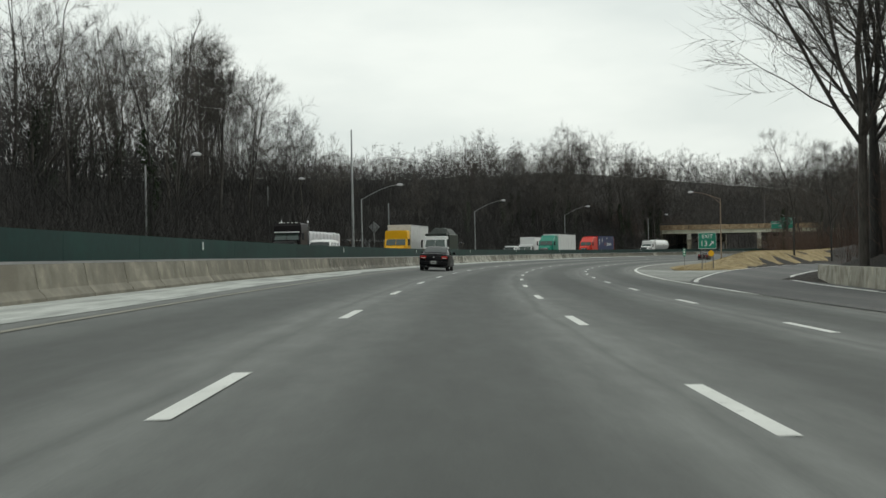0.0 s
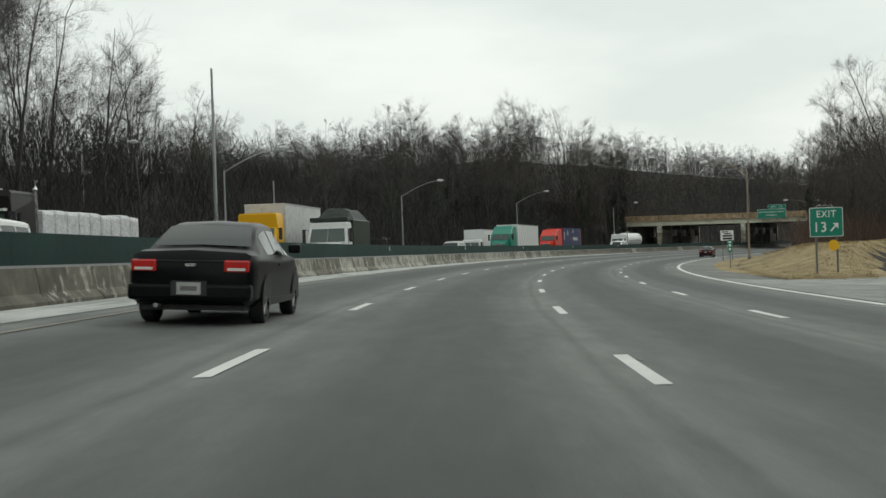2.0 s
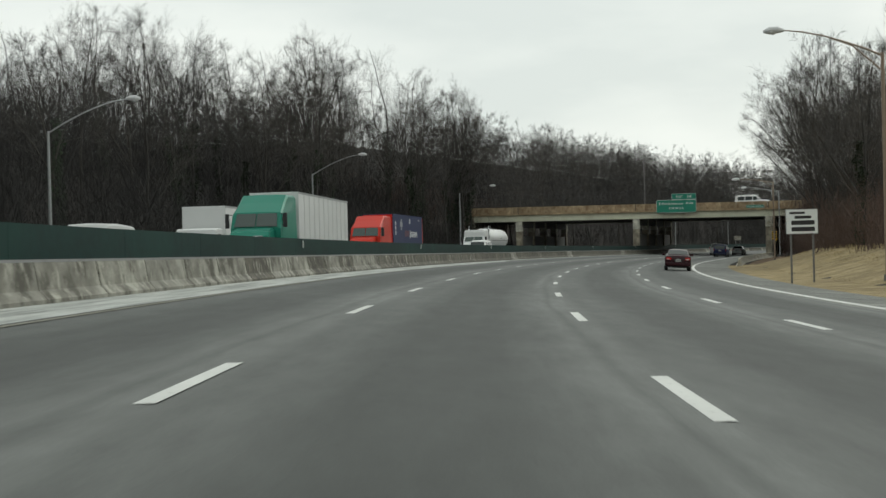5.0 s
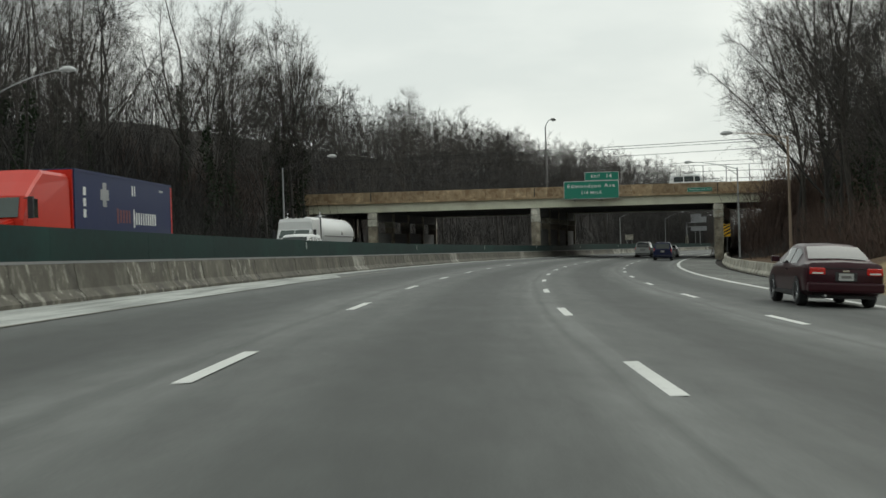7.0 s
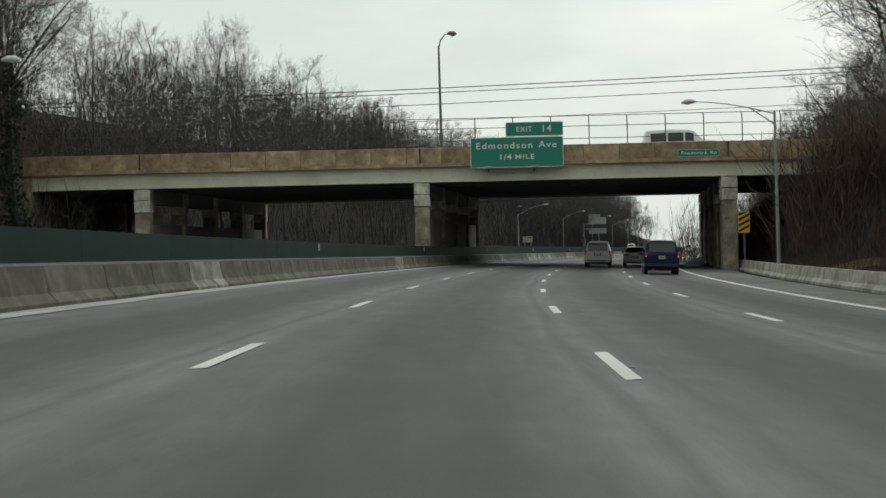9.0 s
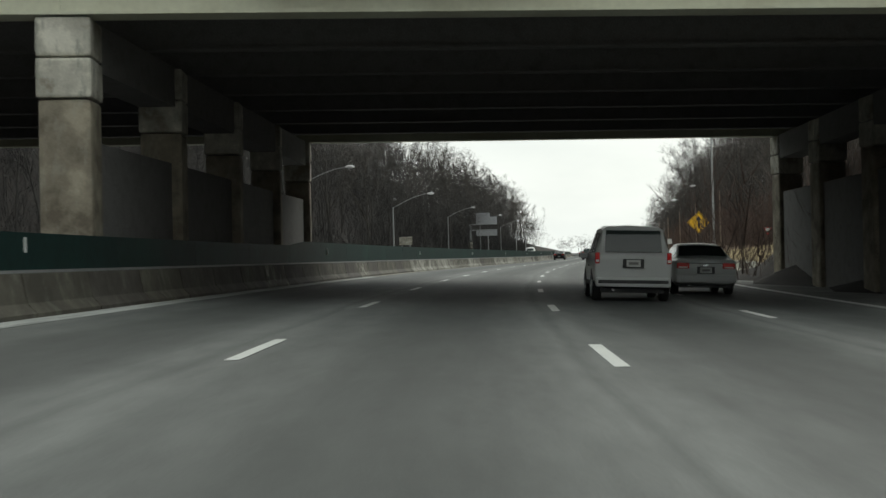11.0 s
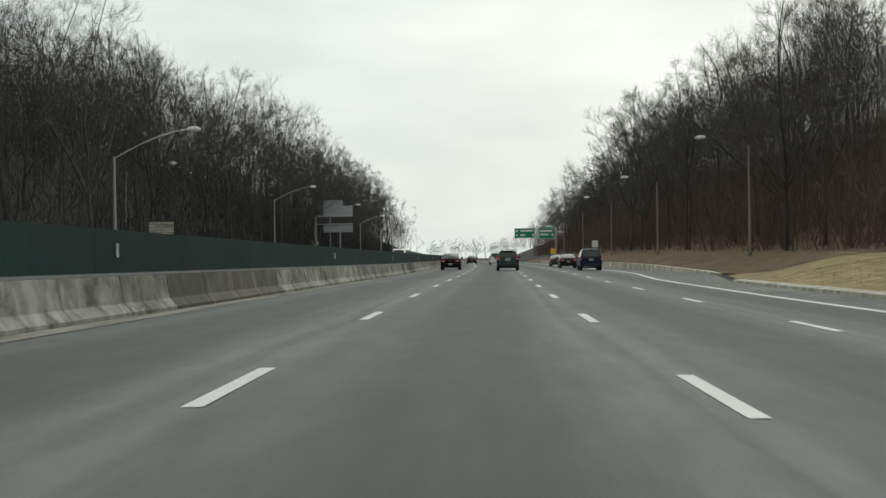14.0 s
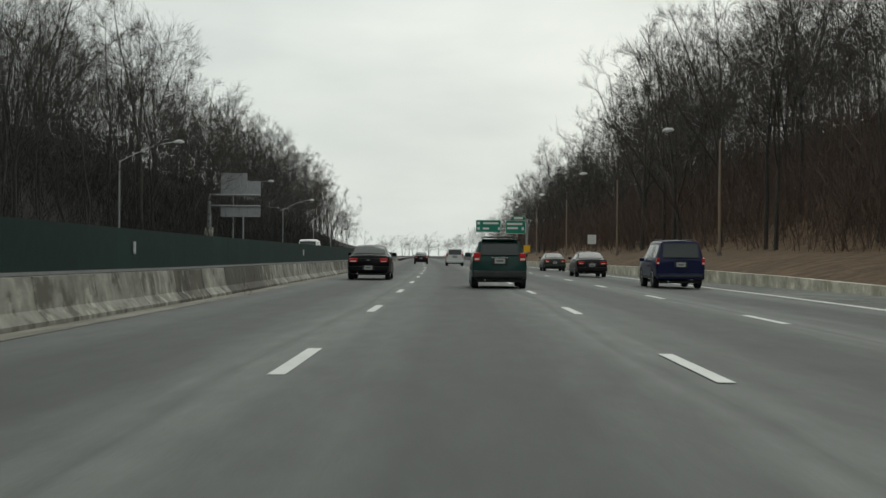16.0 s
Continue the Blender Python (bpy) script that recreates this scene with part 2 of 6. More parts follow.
SCREEN = plain("glare_screen", (0.0045, 0.027, 0.024), 0.6, vary=0.2, scale=0.35, fine=5.0, bump=0.05, dirt=(0.008, 0.046, 0.037), dirty=0.8, each=0.12, gloss=0.2)
SCREEN_POST = plain("screen_post", (0.01, 0.04, 0.035), 0.5, dirty=0.3)
STEEL = plain("galvanised_steel", (0.34, 0.35, 0.35), 0.55, 0.3, vary=0.1, bump=0.03)
DARK_STEEL = plain("weathered_steel", (0.16, 0.155, 0.15), 0.6, 0.3, vary=0.15)
FENCE_STEEL = plain("dark_fence_steel", (0.06, 0.06, 0.06), 0.6, 0.3, vary=0.15)
WOOD_POLE = plain("pole_brown", (0.26, 0.2, 0.15), 0.8, vary=0.2)
LAMP_HEAD = plain("lamp_head", (0.58, 0.59, 0.59), 0.5, 0.1, vary=0.08, bump=0.0)
GLASS_LENS = plain("lamp_lens", (0.72, 0.74, 0.74), 0.25, vary=0.05, bump=0.0)
SIGN_GREEN = plain("sign_green", (0.008, 0.215, 0.14), 0.45, vary=0.06, scale=0.8, bump=0.0, dirt=(0.02, 0.17, 0.12), dirty=0.3)
SIGN_WHITE = plain("sign_white", (0.74, 0.76, 0.74), 0.45, vary=0.04, bump=0.0, dirty=0.1)
SIGN_YELLOW = plain("sign_yellow", (0.83, 0.47, 0.012), 0.45, vary=0.05, bump=0.0, dirty=0.06)
SIGN_BLACK = plain("sign_black", (0.012, 0.012, 0.012), 0.5, vary=0.1, bump=0.0)
SIGN_RED = plain("sign_red", (0.5, 0.02, 0.025), 0.45, vary=0.05, bump=0.0)
SIGN_BACK = plain("sign_back", (0.36, 0.37, 0.38), 0.5, 0.3, vary=0.12, bump=0.0)
# Near-black base: the deep shade under dense woods is put into the litter colour.
GROUND = soil("shaded_leaf_litter", (0.010, 0.008, 0.006), (0.018, 0.013, 0.010), (0.03, 0.021, 0.015))
GRASS_SOIL = soil("dormant_turf", (0.17, 0.125, 0.055), (0.28, 0.215, 0.105), (0.38, 0.3, 0.165))
BLADES = soil("dormant_grass", (0.2, 0.15, 0.065), (0.32, 0.245, 0.12), (0.42, 0.34, 0.19))
DRY_WEED = soil("dry_weed", (0.09, 0.06, 0.03), (0.15, 0.1, 0.05), (0.22, 0.16, 0.09))
LEAVES = soil("fallen_leaves", (0.065, 0.04, 0.02), (0.12, 0.073, 0.037), (0.185, 0.118, 0.062))
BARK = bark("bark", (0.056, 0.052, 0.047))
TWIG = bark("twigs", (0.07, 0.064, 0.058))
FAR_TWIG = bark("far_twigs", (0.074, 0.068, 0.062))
# Paler twig colour puts distance haze into the far hillside trees.
HAZED_TWIG = bark("hazed_hillside_twigs", (0.115, 0.102, 0.096))
BANK_BRUSH = bark("bank_brush", (0.085, 0.06, 0.05))
BRUSH = bark("brush", (0.041, 0.039, 0.036))
IVY = soil("ivy_leaves", (0.012, 0.022, 0.01), (0.02, 0.035, 0.014), (0.03, 0.05, 0.02))

# ---- the road's line: heading and place along the middle of the camera's lane ----
LANE = 3.664
S_GRID = np.arange(-160.0, 1301.0, 1.0)
CURVE = np.interp(S_GRID, np.arange(0, 561, 56), [.731, 1.264, 1.887, 1.84, 1.652, 1.761, 1.455, 1.206, .26, -.211, -.246]) * 1e-3
CURVE[S_GRID > 600] *= 0
HEAD = np.concatenate([[0], np.cumsum((CURVE[1:] + CURVE[:-1]) / 2)])
HEAD -= np.interp(0, S_GRID, HEAD)
LINE_X = np.concatenate([[0], np.cumsum((np.sin(HEAD[1:]) + np.sin(HEAD[:-1])) / 2)])
LINE_Y = np.concatenate([[0], np.cumsum((np.cos(HEAD[1:]) + np.cos(HEAD[:-1])) / 2)])
LINE_X -= np.interp(0, S_GRID, LINE_X)
LINE_Y -= np.interp(0, S_GRID, LINE_Y)


def heading(s):
    return np.interp(s, S_GRID, HEAD)


def spot(s, off):
    """World x, y at s metres along the road and off metres to its right."""
    h = heading(s)
    return np.interp(s, S_GRID, LINE_X) + off * np.cos(h), np.interp(s, S_GRID, LINE_Y) - off * np.sin(h)


def bank(s):
    return np.interp(s, [0, 100, 200, 300, 400, 500], [.0466, .051, .0605, .0543, .0306, .0003])


def road_z(s, off):
    """The banked carriageway."""
    return -bank(s) * np.clip(off, -7.6, 13.0) - 0.022 * np.interp(s, [400, 470], [0, 1]) * np.clip(np.asarray(off) - 1.9, 0, 11)


def at(s, off, z=0.0):
    x, y = spot(s, off)
    return Vector((float(x), float(y), float(z)))


def pose_at(s, off, z, turn=0.0):
    """A pose whose own y runs along the road and x to its right."""
    p = at(s, off, z)
    return pose(p.x, p.y, p.z, 0, 0, turn - math.degrees(heading(s)))


def to_road(x, y):
    """s and off of world places (arrays)."""
    x, y = np.asarray(x, float), np.asarray(y, float)
    k = np.arange(0, len(S_GRID), 4)
    best, far = np.zeros(x.shape, int), np.full(x.shape, 1e18)
    for j in k:
        d = (x - LINE_X[j]) ** 2 + (y - LINE_Y[j]) ** 2
        w = d < far
        best[w], far[w] = j, d[w]
    h = HEAD[best]
    dx, dy = x - LINE_X[best], y - LINE_Y[best]
    return S_GRID[best] + dx * np.sin(h) + dy * np.cos(h), dx * np.cos(h) - dy * np.sin(h)


# the bridge's own frame: u along the deck, n away from the coming traffic
BR_O = Vector((81.73, 335.19, 0))
BR_TURN = -25.5
BR_U = Vector((math.cos(radians(BR_TURN)), math.sin(radians(BR_TURN)), 0))
BR_N = Vector((-BR_U.y, BR_U.x, 0))


def bridge_pose(u, n, z, turn=0.0):
    p = BR_O + BR_U * u + BR_N * n
    return pose(p.x, p.y, z, 0, 0, BR_TURN + turn)


def ramp01(v, a, b):
    t = np.clip((v - a) / (b - a), 0, 1)
    return t * t * (3 - 2 * t)


def ramp_inner(s):
    """The gore side of the exit ramp."""
    return np.interp(s, [-60, 40, 65, 80, 112, 130, 160, 200], [9.7, 9.7, 10.4, 12.4, 17.2, 20.6, 27, 37])


def ramp_outer(s):
    return np.interp(s, [-60, 30, 47, 62, 72, 84, 105, 130, 160, 200], [13.9, 14.3, 14.85, 15.6, 16.4, 18.6, 23.6, 30.5, 40, 54])


def ground_z(x, y):
    """The lie of the land: flat by the roads, banks and wooded slopes beside them, and the fill of the bridge's road."""
    s, off = to_road(x, y)
    z = road_z(s, off) - 0.12
    z = np.where(off < -8, 0.28 - 0.012 * (-8 - off) * ramp01(s, 0, 300) - 0.12, z)
    z = z + ramp01(-off, 24, 36) * 2.2 + ramp01(-off, 31, 54) * (9 + 6 * ramp01(s, 370, 450)) + ramp01(-off, 54, 130) * (4 + 12 * ramp01(s, 370, 450)) + ramp01(-off, 130, 400) * 12
    out = off - np.maximum(ramp_outer(s) + 1.0, 13) * (1 - ramp01(s, 128, 150)) - 13 * ramp01(s, 128, 150)
    crest = 1 - ramp01(off - ramp_inner(s), -4.5, -0.8) * (1 - ramp01(s, 185, 205))
    bank_1 = 1.7 * ramp01(off, 13.5, 22) * ramp01(s, 118, 150) * (1 - ramp01(s, 262, 296)) * crest + 7.0 * ramp01(out, 14, 50) * ramp01(s, 60, 200)
    inset = off - np.interp(s, [470, 490, 502, 515, 537, 560, 600], [0, 2.4, 3.9, 3.5, 1.9, 1.0, 0.5])
    bank_2 = ramp01(s, 425, 500) * (1.4 * ramp01(inset, 11, 19) + 8 * ramp01(inset, 19, 40)) + ramp01(out, 26, 90) * (6 + 9 * ramp01(s, 330, 420))
    mound = 1.5 * ramp01(out, 0.2, 3.0) * (1 - ramp01(s, 74, 96)) + 4 * ramp01(out, 5, 30) * (1 - ramp01(s, 74, 120))
    z = z + bank_1 + bank_2 + mound
    u = (x - BR_O.x) * BR_U.x + (y - BR_O.y) * BR_U.y
    n = (x - BR_O.x) * BR_N.x + (y - BR_O.y) * BR_N.y
    fill = np.maximum(0.85 * ramp01(u, 21.3, 29) + 0.15 * ramp01(u, 29, 36), ramp01(-u, 23.5, 33)) * ramp01(n, -11, 0) * (1 - ramp01(n, 28, 40))
    return np.maximum(np.where((n > -3) & (n < 31) & (np.abs(u) < 90), np.minimum(z, 6.4), z), fill * 6.6 + (1 - fill) * np.minimum(z, 6.6))


def land(s, off):
    x, y = spot(s, off)
    return float(ground_z(np.array([x]), np.array([y]))[0])


# ---- mesh helpers ----
def link_mesh(name, verts, faces, material, parent=None, label="", uv=None, smooth=False):
    me = bpy.data.meshes.new(name)
    me.from_pydata([tuple(v) for v in verts], [], [tuple(f) for f in faces])
    if uv is not None:
        lay = me.uv_layers.new(name="UVMap")
        idx = np.zeros(len(me.loops), dtype=np.int32)
        me.loops.foreach_get("vertex_index", idx)
        lay.data.foreach_set("uv", np.asarray(uv, dtype=np.float32)[idx].ravel())
    if smooth:
        me.polygons.foreach_set("use_smooth", [True] * len(me.polygons))
    me.materials.append(material)
    me.update()
    ob = new(name, me)
    if parent is not None:
        ob.parent = parent
    if label:
        ob["label"] = label
    return ob


def part(name, bm, material, parent=None, label="", smooth=False):
    """Links a bmesh as one mesh object under a thing or a part."""
    me = bpy.data.meshes.new(name)
    bmesh.ops.recalc_face_normals(bm, faces=bm.faces)
    bm.to_mesh(me)
    bm.free()
    if smooth:
        me.polygons.foreach_set("use_smooth", [True] * len(me.polygons))
    me.materials.append(material)
    ob = new(name, me)
    if parent is not None:
        ob.parent = parent
    if label:
        ob["label"] = label
    return ob


def thing(name, m, label, category, group="", kind=""):
    ob = new(name)
    ob.matrix_world = m
    return tagged(ob, label, category, group, kind)


def add_box(bm, x0, x1, y0, y1, z0, z1, bevel=0.0):
    r = bmesh.ops.create_cube(bm, size=1)
    for v in r["verts"]:
        v.co = Vector((x0 + (v.co.x + 0.5) * (x1 - x0), y0 + (v.co.y + 0.5) * (y1 - y0), z0 + (v.co.z + 0.5) * (z1 - z0)))
    if bevel:
        edges = {e for v in r["verts"] for e in v.link_edges}
        bmesh.ops.bevel(bm, geom=list(edges), offset=bevel, segments=2, affect="EDGES", profile=0.6)
    return bm


def box(x0, x1, y0, y1, z0, z1, bevel=0.0):
    return add_box(bmesh.new(), x0, x1, y0, y1, z0, z1, bevel)


def add_tube(bm, pts, radii, sides=8, cap=True):
    """A tapered tube along points."""
    rings = []
    for i, (p, r) in enumerate(zip(pts, radii)):
        d = (Vector(pts[min(i + 1, len(pts) - 1)]) - Vector(pts[max(i - 1, 0)])).normalized()
        a = d.orthogonal().normalized() if abs(d.z) < 0.99 else Vector((1, 0, 0))
        if abs(d.z) < 0.99:
            a = d.cross(Vector((0, 0, 1))).normalized()
        b = d.cross(a).normalized()
        rings.append([bm.verts.new(Vector(p) + (a * math.cos(k * math.tau / sides) + b * math.sin(k * math.tau / sides)) * r) for k in range(sides)])
    for q, w in zip(rings, rings[1:]):
        for k in range(sides):
            bm.faces.new((q[k], q[(k + 1) % sides], w[(k + 1) % sides], w[k]))
    if cap:
        bm.faces.new(rings[0][::-1])
        bm.faces.new(rings[-1])
    return bm


def tube(pts, radii, sides=8, cap=True):
    return add_tube(bmesh.new(), pts, radii, sides, cap)


def plate(outline, y0, y1, bevel=0.0):
    """A flat sheet in the x-z plane, given by its outline, from y0 to y1."""
    bm = bmesh.new()
    f = [bm.verts.new((x, y0, z)) for x, z in outline]
    g = [bm.verts.new((x, y1, z)) for x, z in outline]
    bm.faces.new(f)
    bm.faces.new(g[::-1])
    for i in range(len(f)):
        j = (i + 1) % len(f)
        bm.faces.new((f[i], g[i], g[j], f[j]))
    if bevel:
        bmesh.ops.bevel(bm, geom=bm.edges[:], offset=bevel, segments=1, affect="EDGES")
    return bm


def rounded(w, h, r, x=0.0, z=0.0, seg=4):
    """The outline of a rounded panel w by h, its middle at x, z."""
    pts = []
    for cx, cz, a0 in ((w / 2 - r, h / 2 - r, 0), (-w / 2 + r, h / 2 - r, 90), (-w / 2 + r, -h / 2 + r, 180), (w / 2 - r, -h / 2 + r, 270)):
        for k in range(seg + 1):
            a = radians(a0 + 90 * k / seg)
            pts.append((x + cx + r * math.cos(a), z + cz + r * math.sin(a)))
    return pts


def lettering(words, height, x, z, material, parent, y=-0.012, spacing=1.1, width=0.0):
    """Raised letters facing the traffic (towards -y), centred on x, z."""
    cu = bpy.data.curves.new("lettering", "FONT")
    cu.body, cu.size, cu.extrude, cu.align_x, cu.align_y = words, height * 1.38, 0.003, "CENTER", "CENTER"
    cu.space_character = spacing
    cu.offset = 0.012 * height
    ob = new("lettering", cu)
    bpy.context.view_layer.update()
    me = bpy.data.meshes.new_from_object(ob.evaluated_get(bpy.context.evaluated_depsgraph_get()))
    bpy.data.objects.remove(ob)
    if width:
        xs = [v.co.x for v in me.vertices]
        me.transform(Matrix.Diagonal((width / (max(xs) - min(xs)), 1, 1, 1)))
    me.transform(pose(x, y, z, 90, 0, 0))
    me.materials.clear()
    me.materials.append(material)
    t = new("lettering", me)
    t.parent = parent
    return t


def sweep(name, s_list, profile, material, parent=None, label="", closed=False, smooth=False):
    """A strip along the road. profile(s) gives points (off, z); U is off and V is s."""
    verts, uv, faces = [], [], []
    m = None
    for s in s_list:
        pr = profile(s)
        m = len(pr)
        for off, z in pr:
            x, y = spot(s, off)
            verts.append((x, y, z))
            uv.append((off, s))
    for i in range(len(s_list) - 1):
        for k in range(m if closed else m - 1):
            a, b = i * m + k, i * m + (k + 1) % m
            faces.append((a, b, b + m, a + m))
    if closed:
        faces += [tuple(range(m))[::-1], tuple(range((len(s_list) - 1) * m, len(s_list) * m))]
    return link_mesh(name, verts, faces, material, parent, label, uv, smooth)


def steps(a, b, d):
    return list(np.linspace(a, b, max(2, int(round((b - a) / d)) + 1)))

# ---- ground: one sheet to the horizon ----
def graded(lo, hi, fine, far):
    """Grid lines: fine inside lo..hi, ever wider out to far."""
    core = list(np.arange(lo, hi + 0.01, fine))
    out, d = [], fine
    while (out[-1] if out else 0) < far:
        d *= 1.35
        out.append((out[-1] if out else 0) + d)
    return np.array([lo - o for o in out[::-1]] + core + [hi + o for o in out])


gx, gy = graded(-130, 420, 4.0, 4000), graded(-60, 760, 4.0, 4000)
GX, GY = np.meshgrid(gx, gy)
GZ = ground_z(GX.ravel(), GY.ravel())
g_s, g_off = to_road(GX.ravel(), GY.ravel())
rough = np.array([noise.noise((x * 0.11, y * 0.11, 3.3)) for x, y in zip(GX.ravel(), GY.ravel())])
GZ = GZ + rough * 0.35 * ((g_off < -27) | (g_off > 34))
far_fall = np.clip((np.hypot(GX.ravel() - 150, GY.ravel() - 350) - 600) / 350, 0, 1)
GZ = GZ * (1 - far_fall)
w_ = len(gx)
g_faces = [(j * w_ + i, j * w_ + i + 1, (j + 1) * w_ + i + 1, (j + 1) * w_ + i) for j in range(len(gy) - 1) for i in range(w_ - 1)]
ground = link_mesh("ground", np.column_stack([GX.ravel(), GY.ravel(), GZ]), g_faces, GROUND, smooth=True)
tagged(ground, "leaf-littered winter ground, darkened for shade under bare woods", "ground", kind="structure")

# turf verges on the right-hand side, laid over the ground
def verge(name, s0, s1, inner, outer, material=None, label="dormant straw-brown roadside grass bank", lift=0.14):
    return tagged(sweep(name, steps(s0, s1, 3.0), lambda s: [(o, land(s, o) + (lift if 0 < k < 8 else lift - 0.25 if k == 8 else lift - 0.02)) for k, o in enumerate(np.linspace(inner(s), outer(s), 9))], material or GRASS_SOIL, smooth=True),
                  label, "grass" if material is None else "leaf litter", kind="structure")


verge("verge_1", 114, 268, lambda s: 12.3 + 1.2 * float(1 - ramp01(np.array(s), 114, 150)), lambda s: min(32.0, float(ramp_inner(s)) - 0.5) if s < 190 else 32.0)
verge("verge_2", 412, 492, lambda s: float(np.interp(s, [472, 492], [11.75, 14.2])), lambda s: 25.0)
verge("verge_4", 266, 342, lambda s: 14.2, lambda s: 36.0, LEAVES, "bank of rust-brown fallen leaves under trees", 0.15)
verge("verge_3", 486, 760, lambda s: float(np.interp(s, [486, 492, 502, 515, 526, 537, 560, 600], [15.5, 15.0, 14.9, 14.5, 13.9, 12.9, 12.0, 11.5])), lambda s: 33.0, LEAVES, "bank of rust-brown fallen leaves under trees", 0.17)

# ---- carriageways ----
def left_edge(s):
    """The foot of the median wall."""
    return float(np.interp(s, [0, 20, 40, 120, 220, 285, 385, 440, 480, 520], [-7.5, -7.2, -7.45, -6.65, -6.45, -6.25, -5.8, -5.65, -5.7, -6.0]))


def right_edge(s):
    return float(np.interp(s, [0, 60, 120, 150, 400, 430, 474, 490, 502, 515, 537, 560, 600], [13.2, 13.2, 13.0, 12.4, 12.4, 11.6, 11.4, 13.4, 14.6, 14.2, 12.6, 11.6, 11.2]))


ROAD_S = steps(-120, 1200, 3.0)
road = sweep("road", ROAD_S, lambda s: [(o, road_z(s, o)) for o in np.linspace(left_edge(s) - 0.05, 9.0, 12)], ASPHALT)
tagged(road, "worn grey asphalt motorway, four lanes", "road", kind="structure")
shoulder_right = sweep("shoulder_right", ROAD_S, lambda s: [(9.0, road_z(s, 9.0)), (right_edge(s), road_z(s, right_edge(s)))], SHOULDER)
tagged(shoulder_right, "pale gravelly right-hand hard shoulder", "shoulder", kind="structure")
shoulder_left = sweep("shoulder_left", steps(-120, 381, 3.0), lambda s: [(o, road_z(s, o) + 0.008) for o in (left_edge(s) + 0.01, left_edge(s) + (0.5 if s > 250 else 1.25 if s > 60 else 1.6))], GRIT)
tagged(shoulder_left, "pale salt-whitened strip at the foot of the median wall", "shoulder", kind="structure")
shoulder_sandy = sweep("shoulder_sandy", steps(381, 700, 3.0), lambda s: [(o, road_z(s, o) + 0.008) for o in (left_edge(s) + 0.01, left_edge(s) + 0.42)], SANDY)
tagged(shoulder_sandy, "sandy grit at the foot of the median wall", "shoulder", kind="structure")
road_opposite = sweep("road_opposite", ROAD_S, lambda s: [(-24.2, 0.16), (-16, 0.3), (left_edge(s) - 0.7, 0.34)], FAR_ASPHALT)
tagged(road_opposite, "grey asphalt of the opposite carriageway", "road", kind="structure")

# exit ramp that leaves before the sign
def ramp_z(s, o):
    return float(road_z(s, 13.0) if o > 13 else road_z(s, o)) + 0.02


exit_ramp = sweep("exit_ramp", steps(-60, 190, 3.0), lambda s: [(o, ramp_z(s, o)) for o in np.linspace(float(ramp_inner(s)) - 0.3, float(ramp_outer(s)) + 0.7, 7)], RAMP_ASPHALT)
tagged(exit_ramp, "dark asphalt exit ramp curving away", "road", kind="structure")
gore = sweep("gore", steps(66, 118, 2.0), lambda s: [(o, ramp_z(s, o) + 0.004) for o in np.linspace(9.7, float(ramp_inner(s)) - 0.28, 4)], GORE_GRIT)
tagged(gore, "pale gritty paved gore between ramp and road", "shoulder", kind="structure")

# ---- painted lines ----
def line(name, s0, s1, off, width, material, label, lift=0.006):
    o = sweep(name, steps(s0, s1, 2.5), lambda s: [(off(s) - width / 2, road_z(s, off(s)) + lift), (off(s) + width / 2, road_z(s, off(s)) + lift)], material)
    return tagged(o, label, "road marking", kind="structure")


line("edge_line_left", -100, 262, lambda s: -5.2, 0.16, YELLOW_LINE, "faded yellow edge line")
line("edge_line_right", -100, 78, lambda s: 9.55, 0.18, WHITE_LINE, "white edge line along the exit")
line("edge_line_main", 78, 700, lambda s: float(np.interp(s, [78, 150, 300, 400, 450, 480, 500, 512, 560], [9.55, 9.5, 9.35, 9.0, 8.3, 8.4, 9.5, 9.75, 9.75])), 0.24, WHITE_LINE, "white right edge line")
for nm, fn, a, b in (("ramp_line_inner", lambda s: float(ramp_inner(s)), 64, 190), ("ramp_line_outer", lambda s: float(ramp_outer(s)), -40, 190)):
    tagged(sweep(nm, steps(a, b, 2.0), lambda s, fn=fn: [(fn(s) - 0.12, ramp_z(s, fn(s)) + 0.012), (fn(s) + 0.12, ramp_z(s, fn(s)) + 0.012)], WHITE_LINE), "white ramp edge line", "road marking", kind="structure")
for side, phases in ((-0.5, (7.454, 6.768, 6.967)), (0.5, (7.558, 6.911, 6.792)), (1.5, (7.5, 6.2, 5.5))):
    for k in range(-4, 56):
        s0 = k * 12.192
        s0 += phases[0] if s0 < 160 else phases[1] if s0 < 330 else phases[2]
        off = side * LANE if side < 1 else float(np.interp(s0, [0, 380, 430, 500], [5.62, 5.58, 5.3, 5.1]))
        d = sweep("lane_dash", steps(s0, s0 + 3.048, 1.0), lambda s: [(off - 0.075, road_z(s, off) + 0.006), (off + 0.075, road_z(s, off) + 0.006)], WHITE_LINE)
        tagged(d, "worn white lane dash on asphalt", "road marking", "lane dashes", kind="structure")

# ---- median wall: cast concrete pieces with a sloping foot, and the green screen behind it ----
WALL_H = 0.66


def wall_profile(foot, base, flip=1):
    return [(foot, base - 0.05), (foot, base + 0.07), (foot - 0.14 * flip, base + 0.22), (foot - 0.22 * flip, base + WALL_H), (foot - 0.40 * flip, base + WALL_H), (foot - 0.46 * flip, base + 0.22), (foot - 0.6 * flip, base - 0.05)]


